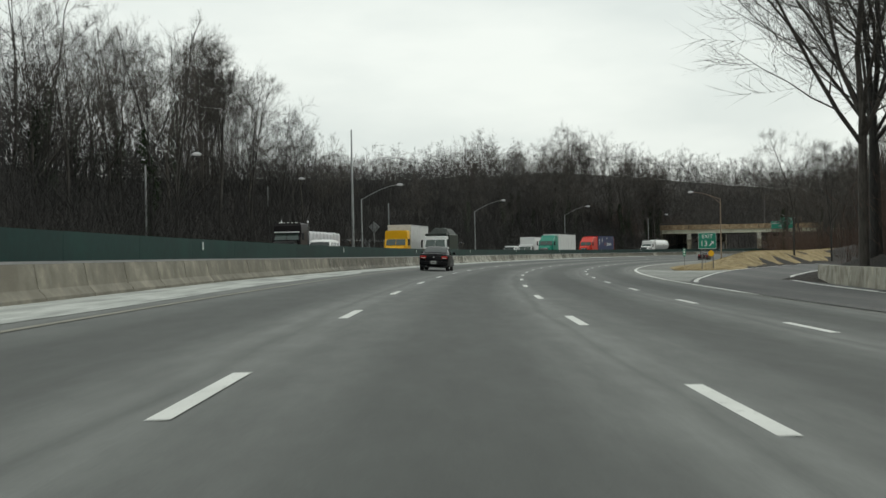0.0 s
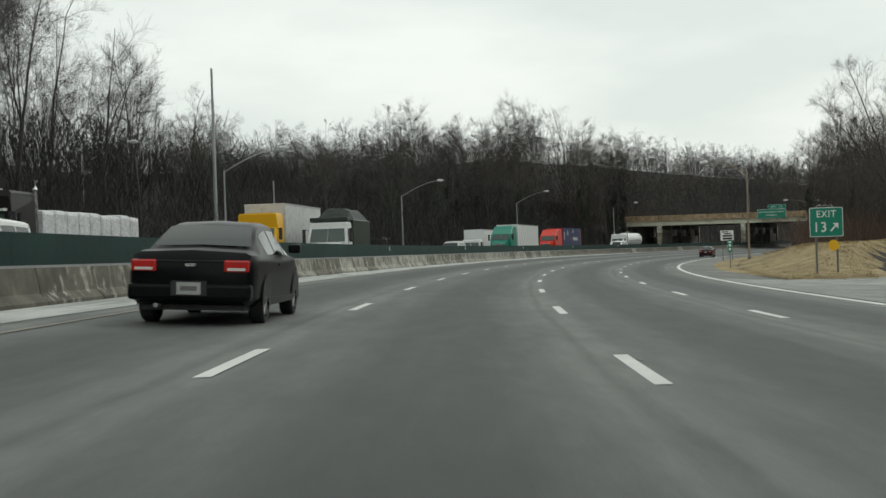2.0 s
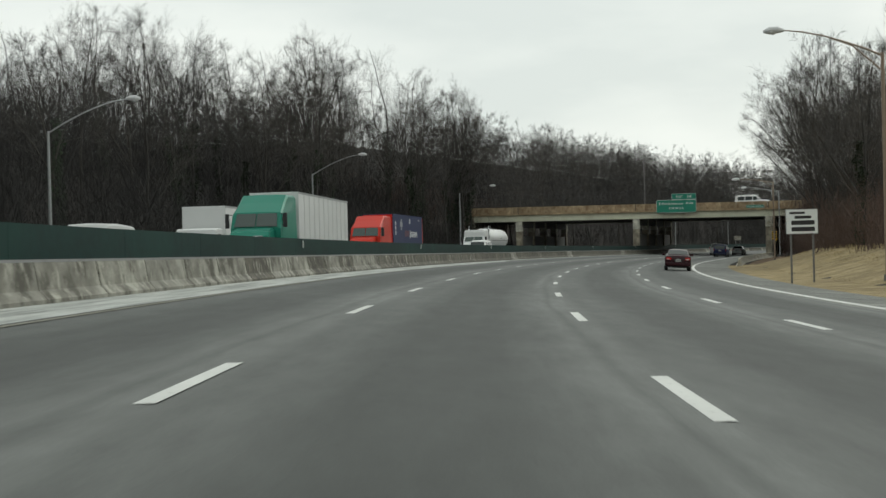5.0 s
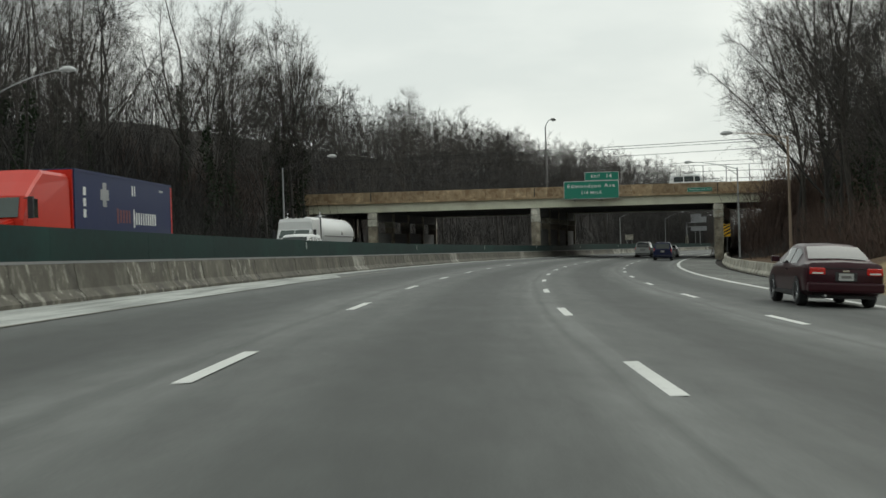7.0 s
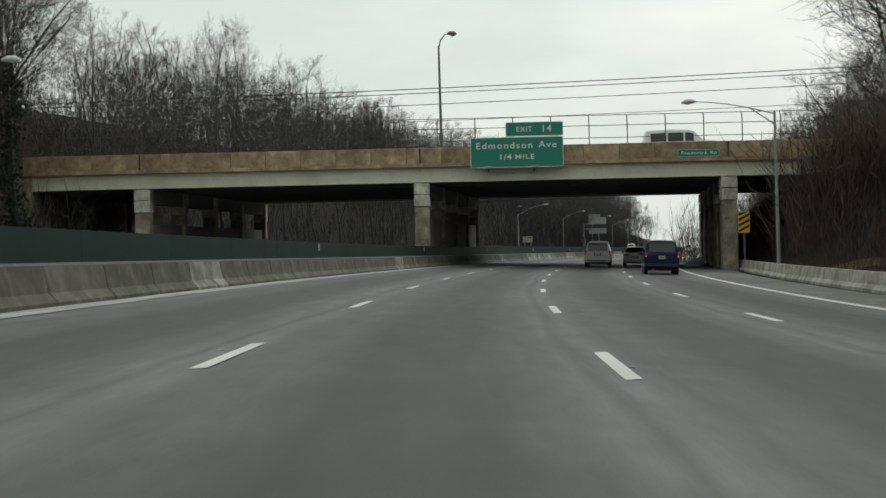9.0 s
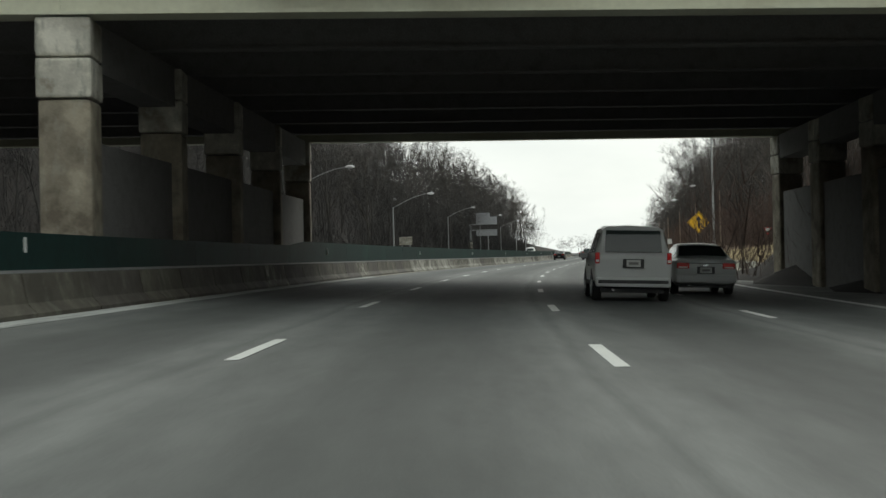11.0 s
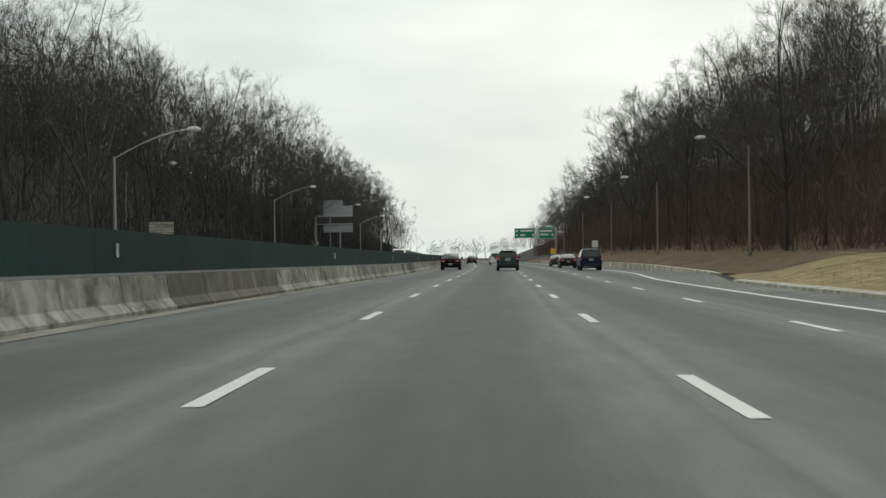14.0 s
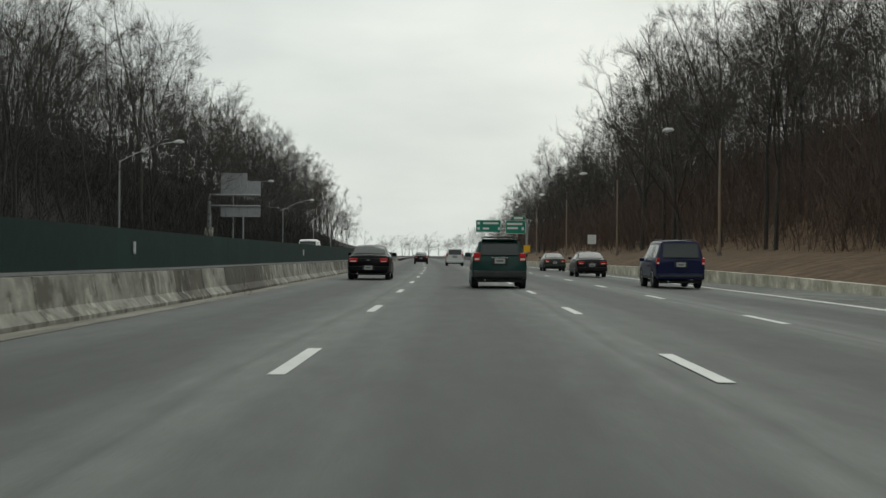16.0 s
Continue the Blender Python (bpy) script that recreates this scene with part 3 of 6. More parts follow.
median_wall = thing("median_wall", pose(0, 0, 0), "stained concrete safety wall along the median", "wall", kind="structure")
PIECE = 3.05
wall_rng = random.Random(2)
s0 = -60.0
while s0 < 700:
    s1 = s0 + PIECE
    roll = wall_rng.random()
    if s0 < 60:
        mat = TAN_CONCRETE
    elif s0 < 92:
        mat = BROWN_CONCRETE if roll < 0.45 else STREAKED_CONCRETE
    elif s0 < 205:
        mat = LIMED_CONCRETE if roll < 0.75 else STREAKED_CONCRETE
    elif s0 < 240:
        mat = STREAKED_CONCRETE if roll < 0.8 else BROWN_CONCRETE
    elif s0 < 345:
        mat = BROWN_CONCRETE if roll < 0.8 else STREAKED_CONCRETE if roll < 0.9 else LIMED_CONCRETE
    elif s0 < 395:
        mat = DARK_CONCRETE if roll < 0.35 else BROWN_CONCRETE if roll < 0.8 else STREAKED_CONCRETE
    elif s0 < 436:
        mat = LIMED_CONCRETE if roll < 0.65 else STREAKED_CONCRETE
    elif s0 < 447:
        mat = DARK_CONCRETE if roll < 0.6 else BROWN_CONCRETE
    else:
        mat = LIMED_CONCRETE if roll < 0.6 else STREAKED_CONCRETE if roll < 0.88 else DARK_CONCRETE
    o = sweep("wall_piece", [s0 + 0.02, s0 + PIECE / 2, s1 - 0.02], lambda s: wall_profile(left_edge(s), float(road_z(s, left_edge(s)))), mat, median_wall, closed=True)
    s0 = s1

glare_screen = thing("glare_screen", pose(0, 0, 0), "dark green slatted glare screen on the median", "screen", kind="structure")
s0 = -60.0
while s0 < 700:
    s1 = s0 + 6.1
    def screen_profile(s):
        o, b = left_edge(s) - 0.62, float(road_z(s, left_edge(s)))
        h = 1.30 if s < 370 else 1.46
        return [(o, b + 0.5), (o, b + h), (o - 0.05, b + h), (o - 0.05, b + 0.5)]
    sweep("panel", [s0 + 0.004, (s0 + s1) / 2, s1 - 0.004], screen_profile, SCREEN, glare_screen, closed=True)
    m_ = at(s0, left_edge(s0) - 0.75, road_z(s0, left_edge(s0)))
    bm = box(-0.05, 0.05, -0.05, 0.05, -0.3, 1.26 if s0 < 370 else 1.42)
    ob = part("post", bm, SCREEN_POST, glare_screen)
    ob.matrix_local = pose(m_.x, m_.y, m_.z, 0, 0, -math.degrees(heading(s0)))
    if int(s0 / 6.1) % 5 == 1:
        ob = part("delineator", box(-0.02, 0.02, -0.025, 0.025, 0.98, 1.22, 0.008), SIGN_WHITE, glare_screen, "small white reflective strip")
        ob.matrix_local = pose(*at(s0 + 1.2, left_edge(s0) - 0.59, road_z(s0, left_edge(s0))), 0, 0, -math.degrees(heading(s0)))
    s0 = s1
screen_rail = sweep("screen_rail", steps(-60, 700, 4.0), lambda s: [(left_edge(s) - 0.6 + dx, float(road_z(s, left_edge(s))) + z) for dx, z in ((0.0, 0.66), (0.04, 0.66), (0.04, 0.71), (0.0, 0.71))], STEEL, glare_screen)

# pale wall along the right-hand shoulder by the bridge, and the low one further on
side_wall = thing("side_wall", pose(0, 0, 0), "pale weathered concrete wall beside the shoulder", "wall", kind="structure")
s0 = 262.0
while s0 < 410:
    sweep("wall_piece", [s0 + 0.02, s0 + 3.03], lambda s: wall_profile(13.0, float(road_z(s, 13.0)), -1), PALE_CONCRETE, side_wall, closed=True)
    s0 += 3.05
def low_off(s):
    return float(np.interp(s, [490, 502, 515, 526, 537, 560, 600], [14.0, 14.4, 14.0, 13.4, 12.4, 11.5, 11.0]))


def low_h(s):
    return float(np.interp(s, [496, 506, 515, 526, 537], [0.1, 0.22, 0.34, 0.5, 0.62]))


low_wall = thing("low_wall", pose(0, 0, 0), "low pale concrete wall at the foot of the bank", "wall", kind="structure")
s0 = 496.0
while s0 < 660:
    sweep("wall_piece", [s0 + 0.02, s0 + 3.03], lambda s: [(o, float(road_z(s, low_off(s))) + z) for o, z in ((low_off(s), -0.1), (low_off(s), low_h(s)), (low_off(s) + 0.35, low_h(s)), (low_off(s) + 0.4, -0.1))], LOW_CONCRETE, low_wall, closed=True)
    s0 += 3.05
kerb = sweep("kerb", steps(420, 474, 3.0), lambda s: [(o, float(road_z(s, 11.4)) + z) for o, z in ((11.25, -0.05), (11.27, 0.13), (11.85, 0.17), (11.9, -0.05))], PALE_CONCRETE)
tagged(kerb, "low weathered asphalt kerb at the verge", "kerb", kind="structure")
ramp_wall = thing("ramp_wall", pose(0, 0, 0), "pale concrete retaining wall outside the ramp", "wall", kind="structure")
for k in range(24):
    s0 = -6 + k * 3.05
    sweep("wall_piece", [s0 + 0.02, s0 + 3.03], lambda s: [(float(ramp_outer(s)) + o, ramp_z(s, 20) + z) for o, z in ((0.8, -0.3), (0.85, 0.85), (1.2, 0.85), (1.3, -0.3))], PALE_CONCRETE, ramp_wall, closed=True)

# ---- the road bridge ----
DECK_FALL = pose(0, 0, 0, 0, 0.46, 0)
bridge = thing("bridge", bridge_pose(0, 0, 0.03) @ DECK_FALL, "concrete road bridge on steel girders and columns", "bridge", kind="structure")
U0, U1, DECK_W = -25.6, 29.0, 28.0
SOFFIT, GIRD_TOP, PAR_TOP = 5.75, 6.68, 7.95
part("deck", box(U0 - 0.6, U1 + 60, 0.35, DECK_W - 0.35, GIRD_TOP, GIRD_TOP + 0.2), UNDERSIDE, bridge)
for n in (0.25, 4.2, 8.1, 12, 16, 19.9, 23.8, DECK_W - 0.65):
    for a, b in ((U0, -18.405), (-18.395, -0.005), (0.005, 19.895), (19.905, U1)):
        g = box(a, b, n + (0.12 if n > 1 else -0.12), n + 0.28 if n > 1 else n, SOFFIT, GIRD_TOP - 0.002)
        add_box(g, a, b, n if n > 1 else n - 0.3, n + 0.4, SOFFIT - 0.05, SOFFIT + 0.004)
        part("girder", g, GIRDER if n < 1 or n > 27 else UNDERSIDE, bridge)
for n0, n1 in ((-0.12, 0.3), (DECK_W - 0.3, DECK_W + 0.12)):
    u = U0 - 0.6
    while u < U1 + 60:
        part("parapet_panel", box(u + 0.012, u + 2.288, n0, n1, GIRD_TOP + 0.24, PAR_TOP, 0.02), RUST_CONCRETE, bridge)
        u += 2.3
    a, b = (n0 - 0.1, n0 - 0.004) if n0 < 1 else (n1 + 0.004, n1 + 0.1)
    part("coping", box(U0 - 0.6, U1 + 60, min(a, n0), max(b, n1), GIRD_TOP + 0.004, GIRD_TOP + 0.236), RUST_CONCRETE, bridge)
for u_ in (-18.4, 0.0, 19.9):
    for n in (0.55, 7.3, 14.0, 20.7, 27.4):
        u = u_ + 0.11 * n
        c = bmesh.new()
        add_box(c, u - 0.5, u + 0.5, n - 0.5, n + 0.5, -1.4, SOFFIT - 1.62, 0.1)
        part("column", c, PIER_CONCRETE, bridge)
        c = bmesh.new()
        add_box(c, u - 0.52, u + 0.52, n - 0.55, n + 0.55, SOFFIT - 1.6, SOFFIT - 0.85, 0.06)
        add_box(c, u - 0.52, u + 0.52, n - 0.55, n + 0.55, SOFFIT - 0.82, SOFFIT - 0.08, 0.06)
        part("column_head", c, LIME_HEAD, bridge, "lime-streaked concrete column head")
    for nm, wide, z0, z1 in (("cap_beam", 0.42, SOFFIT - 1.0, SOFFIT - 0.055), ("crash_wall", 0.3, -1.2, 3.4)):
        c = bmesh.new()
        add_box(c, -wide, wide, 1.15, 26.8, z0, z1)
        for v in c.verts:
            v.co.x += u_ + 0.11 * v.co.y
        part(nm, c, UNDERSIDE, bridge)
for u, d in ((U0, -1.5), (U1, 1.5)):
    part("abutment", box(min(u, u + d), max(u, u + d), 0.0, DECK_W, -1.5, GIRD_TOP - 0.01), PIER_CONCRETE, bridge)
# pedestrian fence on the parapet
for k in range(-11, 20):
    u = 3.61 + 2.465 * k
    part("fence_post", tube([(u, 0.1, PAR_TOP - 0.05), (u, 0.1, 9.35), (u, 0.2, 9.65), (u, 0.42, 9.85)], [0.035] * 4, 6), FENCE_STEEL, bridge)
for n, z in ((0.1, 8.35), (0.1, 9.15), (0.42, 9.85)):
    part("fence_rail", tube([(-24, n, z), (49, n, z)], [0.025, 0.025], 6), FENCE_STEEL, bridge)
# joints over the columns
for u in (-18.4, 0.0, 19.9):
    part("expansion_joint", box(u - 0.05, u + 0.05, -0.13, -0.121, GIRD_TOP + 0.24, PAR_TOP - 0.05), SIGN_BLACK, bridge)
    part("bearing", box(u - 0.3, u + 0.3, 0.2, 0.9, SOFFIT - 0.078, SOFFIT - 0.052), DARK_STEEL, bridge)

# ---- lamps ----
def street_lamp(s, off, top, arm, rise, material, double=False, slim=False, name="street_lamp", label="tall grey steel street lamp with a curved arm"):
    """A tapered pole on its foot, with an arm that reaches towards the road it lights."""
    z0 = land(s, off) - 0.1
    t = thing(name, pose_at(s, off, 0), label, "street lamp", "street lamps")
    foot = tube([(0, 0, z0), (0, 0, z0 + 0.5)], [0.2, 0.17], 10)
    add_box(foot, -0.22, 0.22, -0.22, 0.22, z0, z0 + 0.05)
    part("foot", foot, DARK_STEEL, t)
    part("pole", tube([(0, 0, z0 + 0.4), (0, 0, (z0 + top) / 2), (0, 0, top)], [0.115, 0.095, 0.07], 10), material, t)
    if arm:
        pts = [(arm * f, 0, top - 0.12 + rise * (1 - (1 - f) ** 1.55)) for f in (0, .2, .4, .6, .8, 1)]
        part("arm", tube(pts, [0.045, 0.04, 0.035, 0.03, 0.028, 0.026] if not slim else [0.024, 0.022, 0.02, 0.018, 0.016, 0.016], 8), FENCE_STEEL if slim else material, t)
        if double:
            part("brace", tube([(0, 0, top - 0.75), (arm * 0.3, 0, top + rise * 0.28), (arm * 0.62, 0, top - 0.12 + rise * 0.8)], [0.04, 0.035, 0.03], 8), material, t)
        hz, d = top - 0.12 + rise, 1 if arm > 0 else -1
        head = bmesh.new()
        add_tube(head, [(arm - 0.05 * d, 0, hz), (arm + 0.2 * d, 0, hz + 0.03), (arm + 0.55 * d, 0, hz + 0.01), (arm + 0.8 * d, 0, hz - 0.03)], [0.06, 0.14, 0.16, 0.05], 10)
        h = part("lamp_head", head, LAMP_HEAD, t)
        part("lens", tube([(arm + 0.4 * d, 0, hz - 0.09), (arm + 0.4 * d, 0, hz - 0.155)], [0.13, 0.08], 10), GLASS_LENS, h, "pale glass lamp lens")
    return t


for s, off, top in ((161.5, -27.4, 8.6), (217, -27.9, 8.7), (267.5, -27.2, 9.2)):
    street_lamp(s, off, top, 4.8, 1.8, STEEL)
for s, off, top in ((111, -33.5, 9.6), (163, -40.8, 10.7), (320, -26.5, 9.4), (544, -37.2, 10.2)):
    street_lamp(s, off, top, 4.4, 1.0, STEEL, slim=True, label="slim grey street lamp before the dark woods")
for s, off, top in ((442, -23.4, 7.9), (495, -24.1, 7.8), (585, -28.5, 9.1), (650, -28, 9.4), (705, -27, 9.2), (760, -26, 9), (815, -26, 9)):
    street_lamp(s, off, top, 4.8, 1.8, STEEL)
street_lamp(201, 15.4, 8.9, -4.0, 1.2, WOOD_POLE, True)
street_lamp(294, 16.6, 8.1, -3.6, 0.5, WOOD_POLE, True)
street_lamp(343, 14.7, 8.9, -4.6, 0.9, STEEL, True)
street_lamp(438, 14.4, 10.7, -3.8, 0.8, STEEL, True)
for s in (516, 566, 616, 666, 716):
    street_lamp(s, 20.2 if s < 540 else 19.6, 9.6, -3.4, 0.8, WOOD_POLE, slim=True, label="rust-brown street lamp on a wooded bank")
tall = thing("utility_pole", pose_at(168, -30.8, 0), "very tall bare grey steel pole", "pole")
part("pole", tube([(0, 0, land(168, -30.8) - 0.2), (0, 0, 9), (0, 0, 18.1)], [0.2, 0.16, 0.1], 10), STEEL, tall)
part("cap", tube([(0, 0, 18.1), (0, 0, 18.3)], [0.12, 0.06], 10), STEEL, tall)
bare = thing("utility_pole", pose_at(178, -29, 0), "slim bare grey steel pole", "pole")
part("pole", tube([(0, 0, land(178, -29) - 0.2), (0, 0, 8.6)], [0.11, 0.07], 10), STEEL, bare)
part("cap", tube([(0, 0, 8.6), (0, 0, 8.7)], [0.08, 0.04], 10), STEEL, bare)

bl = thing("bridge_lamp", bridge_pose(1.45, 0.75, 0), "tall slim street lamp standing on the bridge", "street lamp")
part("pole", tube([(0, 0, 6.85), (0, 0, 11), (0, 0, 14.7)], [0.1, 0.085, 0.065], 10), DARK_STEEL, bl)
part("arm", tube([(0, 0, 14.6), (0.15, 0, 15.1), (0.45, 0, 15.45), (0.75, 0, 15.5)], [0.05, 0.045, 0.04, 0.035], 8), DARK_STEEL, bl)
hd = part("lamp_head", tube([(0.6, 0, 15.5), (0.8, 0, 15.52), (1.05, 0, 15.48), (1.2, 0, 15.44)], [0.07, 0.15, 0.15, 0.05], 10), DARK_STEEL, bl)
part("lens", tube([(0.92, 0, 15.38), (0.92, 0, 15.3)], [0.14, 0.08], 10), GLASS_LENS, hd)
part("transformer", box(-0.14, 0.14, -0.3, -0.1, 8.5, 9.0, 0.03), DARK_STEEL, bl)

# overhead lines past the bridge
for z0, z1, n, r in ((12.3, 14.1, 3.2, 0.03), (12.1, 13.8, 3.6, 0.026), (11.2, 13.0, 3.0, 0.024), (10.4, 11.6, 3.4, 0.018)):
    w = thing("overhead_line", bridge_pose(0, n, 0), "thin dark overhead line strung past the bridge", "cable", "overhead lines")
    pts = [(u, 0, z0 + (z1 - z0) * (u + 60) / 130 - 0.9 * (1 - ((u - 5) / 65) ** 2)) for u in np.linspace(-60, 70, 27)]
    part("wire", tube(pts, [r] * len(pts), 5), SIGN_BLACK, w)

# ---- signs ----
def post(t, x, z0, z1, material=STEEL, w=0.05, y=0.03):
    return part("post", box(x - w, x + w, y, y + 2 * w, z0, z1), material, t)


def panel(t, name, w, h, x, z, face, rim=None, r=0.08, edge=0.045, back=SIGN_BACK):
    """A sheet with a rim: the back plate, the border and the face, each proud of the last."""
    p = part(name, plate(rounded(w, h, r, x, z), 0.0, 0.025), back, t)
    if rim:
        part("border", plate(rounded(w - 0.02, h - 0.02, r, x, z), -0.004, -0.001), rim, p)
        part("face", plate(rounded(w - 2 * edge, h - 2 * edge, max(r - edge, 0.01), x, z), -0.008, -0.005), face, p)
    else:
        part("face", plate(rounded(w - 0.02, h - 0.02, r, x, z), -0.008, -0.001), face, p)
    return p


def bars(t, rows, material, y=-0.012):
    """Plain bars where the words cannot be read: x, z, width, height."""
    for x, z, w, h in rows:
        part("text_bar", plate(rounded(w, h, h * 0.2, x, z, 2), y - 0.003, y), material, t)


ex = thing("exit_sign", pose_at(127.5, 16.2, -0.17) @ Matrix.Diagonal((0.85, 1, 0.9, 1)), "green exit sign on two steel posts in grass", "road sign")
gz = land(127.5, 16.2) + 0.1
for x in (-0.62, 0.62):
    post(ex, x, gz, 3.2, DARK_STEEL, 0.055)
p_ = panel(ex, "sign_panel", 2.0, 1.7, 0, 2.45, SIGN_GREEN, SIGN_WHITE)
lettering("EXIT", 0.4, 0, 2.9, SIGN_WHITE, p_, width=1.15)
lettering("13", 0.58, -0.38, 2.14, SIGN_WHITE, p_)
arrow = bmesh.new()
for poly in ([(-0.27, -0.2), (-0.2, -0.27), (0.13, 0.06), (0.06, 0.13)], [(-0.1, 0.22), (0.23, 0.22), (0.23, -0.11)]):
    f = [arrow.verts.new((0.48 + x, -0.014, 2.16 + z)) for x, z in poly]
    arrow.faces.new(f)
part("arrow", arrow, SIGN_WHITE, p_)
disc = part("reflector", plate([(0.32 * math.cos(a) + 0.4, 1.1 + 0.32 * math.sin(a)) for a in np.linspace(0, math.tau, 20, endpoint=False)], -0.01, 0.015), SIGN_YELLOW, ex, "round yellow reflector")

es = thing("overhead_sign", bridge_pose(0, 0, 0.03) @ DECK_FALL, "large green overhead sign hung on the bridge", "road sign")
panel_y = -0.75
p_ = panel(es, "sign_panel", 6.0, 1.97, 6.28, 7.48, SIGN_GREEN, SIGN_WHITE, 0.15, 0.05)
lettering("Edmondson", 0.42, 5.48, 7.9, SIGN_WHITE, p_, spacing=1.22, width=3.6)
lettering("Ave", 0.42, 8.27, 7.93, SIGN_WHITE, p_, spacing=1.2, width=1.15)
lettering("1/4", 0.36, 5.52, 7.17, SIGN_WHITE, p_, spacing=1.0, width=0.74)
lettering("MILE", 0.31, 6.78, 7.17, SIGN_WHITE, p_, spacing=1.2, width=1.22)
tb = panel(es, "tab", 3.7, 0.92, 7.43, 8.95, SIGN_GREEN, SIGN_WHITE, 0.1, 0.04)
lettering("EXIT", 0.33, 6.78, 8.93, SIGN_WHITE, tb, spacing=1.15)
lettering("14", 0.48, 8.2, 8.95, SIGN_WHITE, tb, spacing=1.1)
for o in (p_, tb):
    o.location.y = panel_y
for x in (4.4, 6.3, 8.2):
    part("bracket", tube([(x, panel_y + 0.04, 6.75), (x, -0.13, 6.75)], [0.05, 0.05], 6), DARK_STEEL, es)
    part("bracket", tube([(x, panel_y + 0.04, 8.2), (x, -0.13, 7.7)], [0.05, 0.05], 6), DARK_STEEL, es)
for x in (4.45, 7.4):
    part("light_box", box(x - 0.2, x + 0.2, panel_y - 0.75, panel_y - 0.4, 6.42, 6.58, 0.03), STEEL, es, "small grey sign floodlight")
    part("light_arm", tube([(x, panel_y - 0.5, 6.42), (x, -0.1, 6.3)], [0.035, 0.035], 6), DARK_STEEL, es)

fr = thing("street_sign", bridge_pose(0, 0, 0.03) @ DECK_FALL, "small green street sign on the bridge parapet", "road sign")
p_ = panel(fr, "sign_panel", 2.66, 0.46, 17.98, 7.2, SIGN_GREEN, SIGN_WHITE, 0.05, 0.025)
lettering("Frederick", 0.22, 17.71, 7.2, SIGN_WHITE, p_, spacing=1.15, width=1.7)
lettering("Rd", 0.22, 18.93, 7.2, SIGN_WHITE, p_, spacing=1.1, width=0.36)
p_.location.y = -0.16

hz = thing("hazard_marker", bridge_pose(20.75, -0.5, 0), "yellow and black striped hazard marker on a post", "road sign")
post(hz, 0, -1.2, 3.1, DARK_STEEL, 0.045)
p_ = panel(hz, "sign_panel", 0.73, 1.38, 0, 2.54, SIGN_YELLOW, None, 0.04)
for k in range(4):
    z0 = 1.86 + k * 0.36
    q = [(-0.34, z0), (0.34, z0 + 0.36), (0.34, z0 + 0.54), (-0.34, z0 + 0.18)]
    q = [(x, min(max(z, 1.88), 3.2)) for x, z in q]
    part("stripe", plate(q, -0.012, -0.009), SIGN_BLACK, p_)

mg = thing("merge_sign", pose_at(425.5, 12.4, 0), "yellow diamond merge sign with black arrow", "road sign")
post(mg, 0, land(425.5, 12.4) - 0.2, 3.6, DARK_STEEL, 0.04)
D_ = 0.87
dia = [(0, -D_), (D_, 0), (0, D_), (-D_, 0)]
p_ = part("sign_panel", plate([(x, 3.1 + z) for x, z in dia], 0.0, 0.02, 0.006), SIGN_YELLOW, mg)
for k in range(4):
    (x0, z0), (x1, z1) = dia[k], dia[(k + 1) % 4]
    part("border", plate([(x0 * .95, 3.1 + z0 * .95), (x1 * .95, 3.1 + z1 * .95), (x1 * .91, 3.1 + z1 * .91), (x0 * .91, 3.1 + z0 * .91)], -0.006, -0.002), SIGN_BLACK, p_)
for q in ([(-0.07, -0.5), (0.07, -0.5), (0.07, 0.2), (-0.07, 0.2)], [(-0.22, 0.15), (0.22, 0.15), (0, 0.52)], [(0.071, -0.22), (0.28, -0.48), (0.38, -0.42), (0.071, -0.02)]):
    part("arrow", plate([(x, 3.1 + z) for x, z in q], -0.009, -0.004), SIGN_BLACK, p_)

yl = thing("yield_sign", pose_at(466, 21.8, 0), "red and white triangular yield sign on a post", "road sign")
post(yl, 0, land(466, 21.8) - 0.2, 3.0, DARK_STEEL, 0.035)
p_ = part("sign_panel", plate([(-0.5, 3.2), (0.5, 3.2), (0, 2.35)], 0.0, 0.02, 0.005), SIGN_RED, yl)
part("face", plate([(-0.3, 3.09), (0.3, 3.09), (0, 2.58)], -0.006, -0.002), SIGN_WHITE, p_)

gs = thing("guide_sign", pose_at(207, 12.9, 0), "white guide sign on two posts in grass", "road sign")
for x in (-0.5, 0.5):
    post(gs, x, land(207, 12.9) - 0.2, 2.6, DARK_STEEL, 0.04)
p_ = panel(gs, "sign_panel", 1.45, 1.15, 0, 2.1, SIGN_WHITE, SIGN_BLACK, 0.05, 0.02)
bars(p_, [(-0.2, 2.5, 0.7, 0.1), (0.05, 2.3, 0.75, 0.13), (0.05, 2.05, 1.05, 0.2), (0.05, 1.75, 1.05, 0.2)], SIGN_BLACK)

mm = thing("mile_marker", pose_at(160, 13.4, 0), "small upright green mile marker on a post", "road sign")
post(mm, 0, land(160, 13.4) - 0.2, 1.35, DARK_STEEL, 0.03)
p_ = panel(mm, "sign_panel", 0.34, 0.95, 0, 0.95, SIGN_GREEN, None, 0.03)
bars(p_, [(0, 1.25, 0.2, 0.12), (0, 1.0, 0.18, 0.18), (0, 0.7, 0.18, 0.18)], SIGN_WHITE)

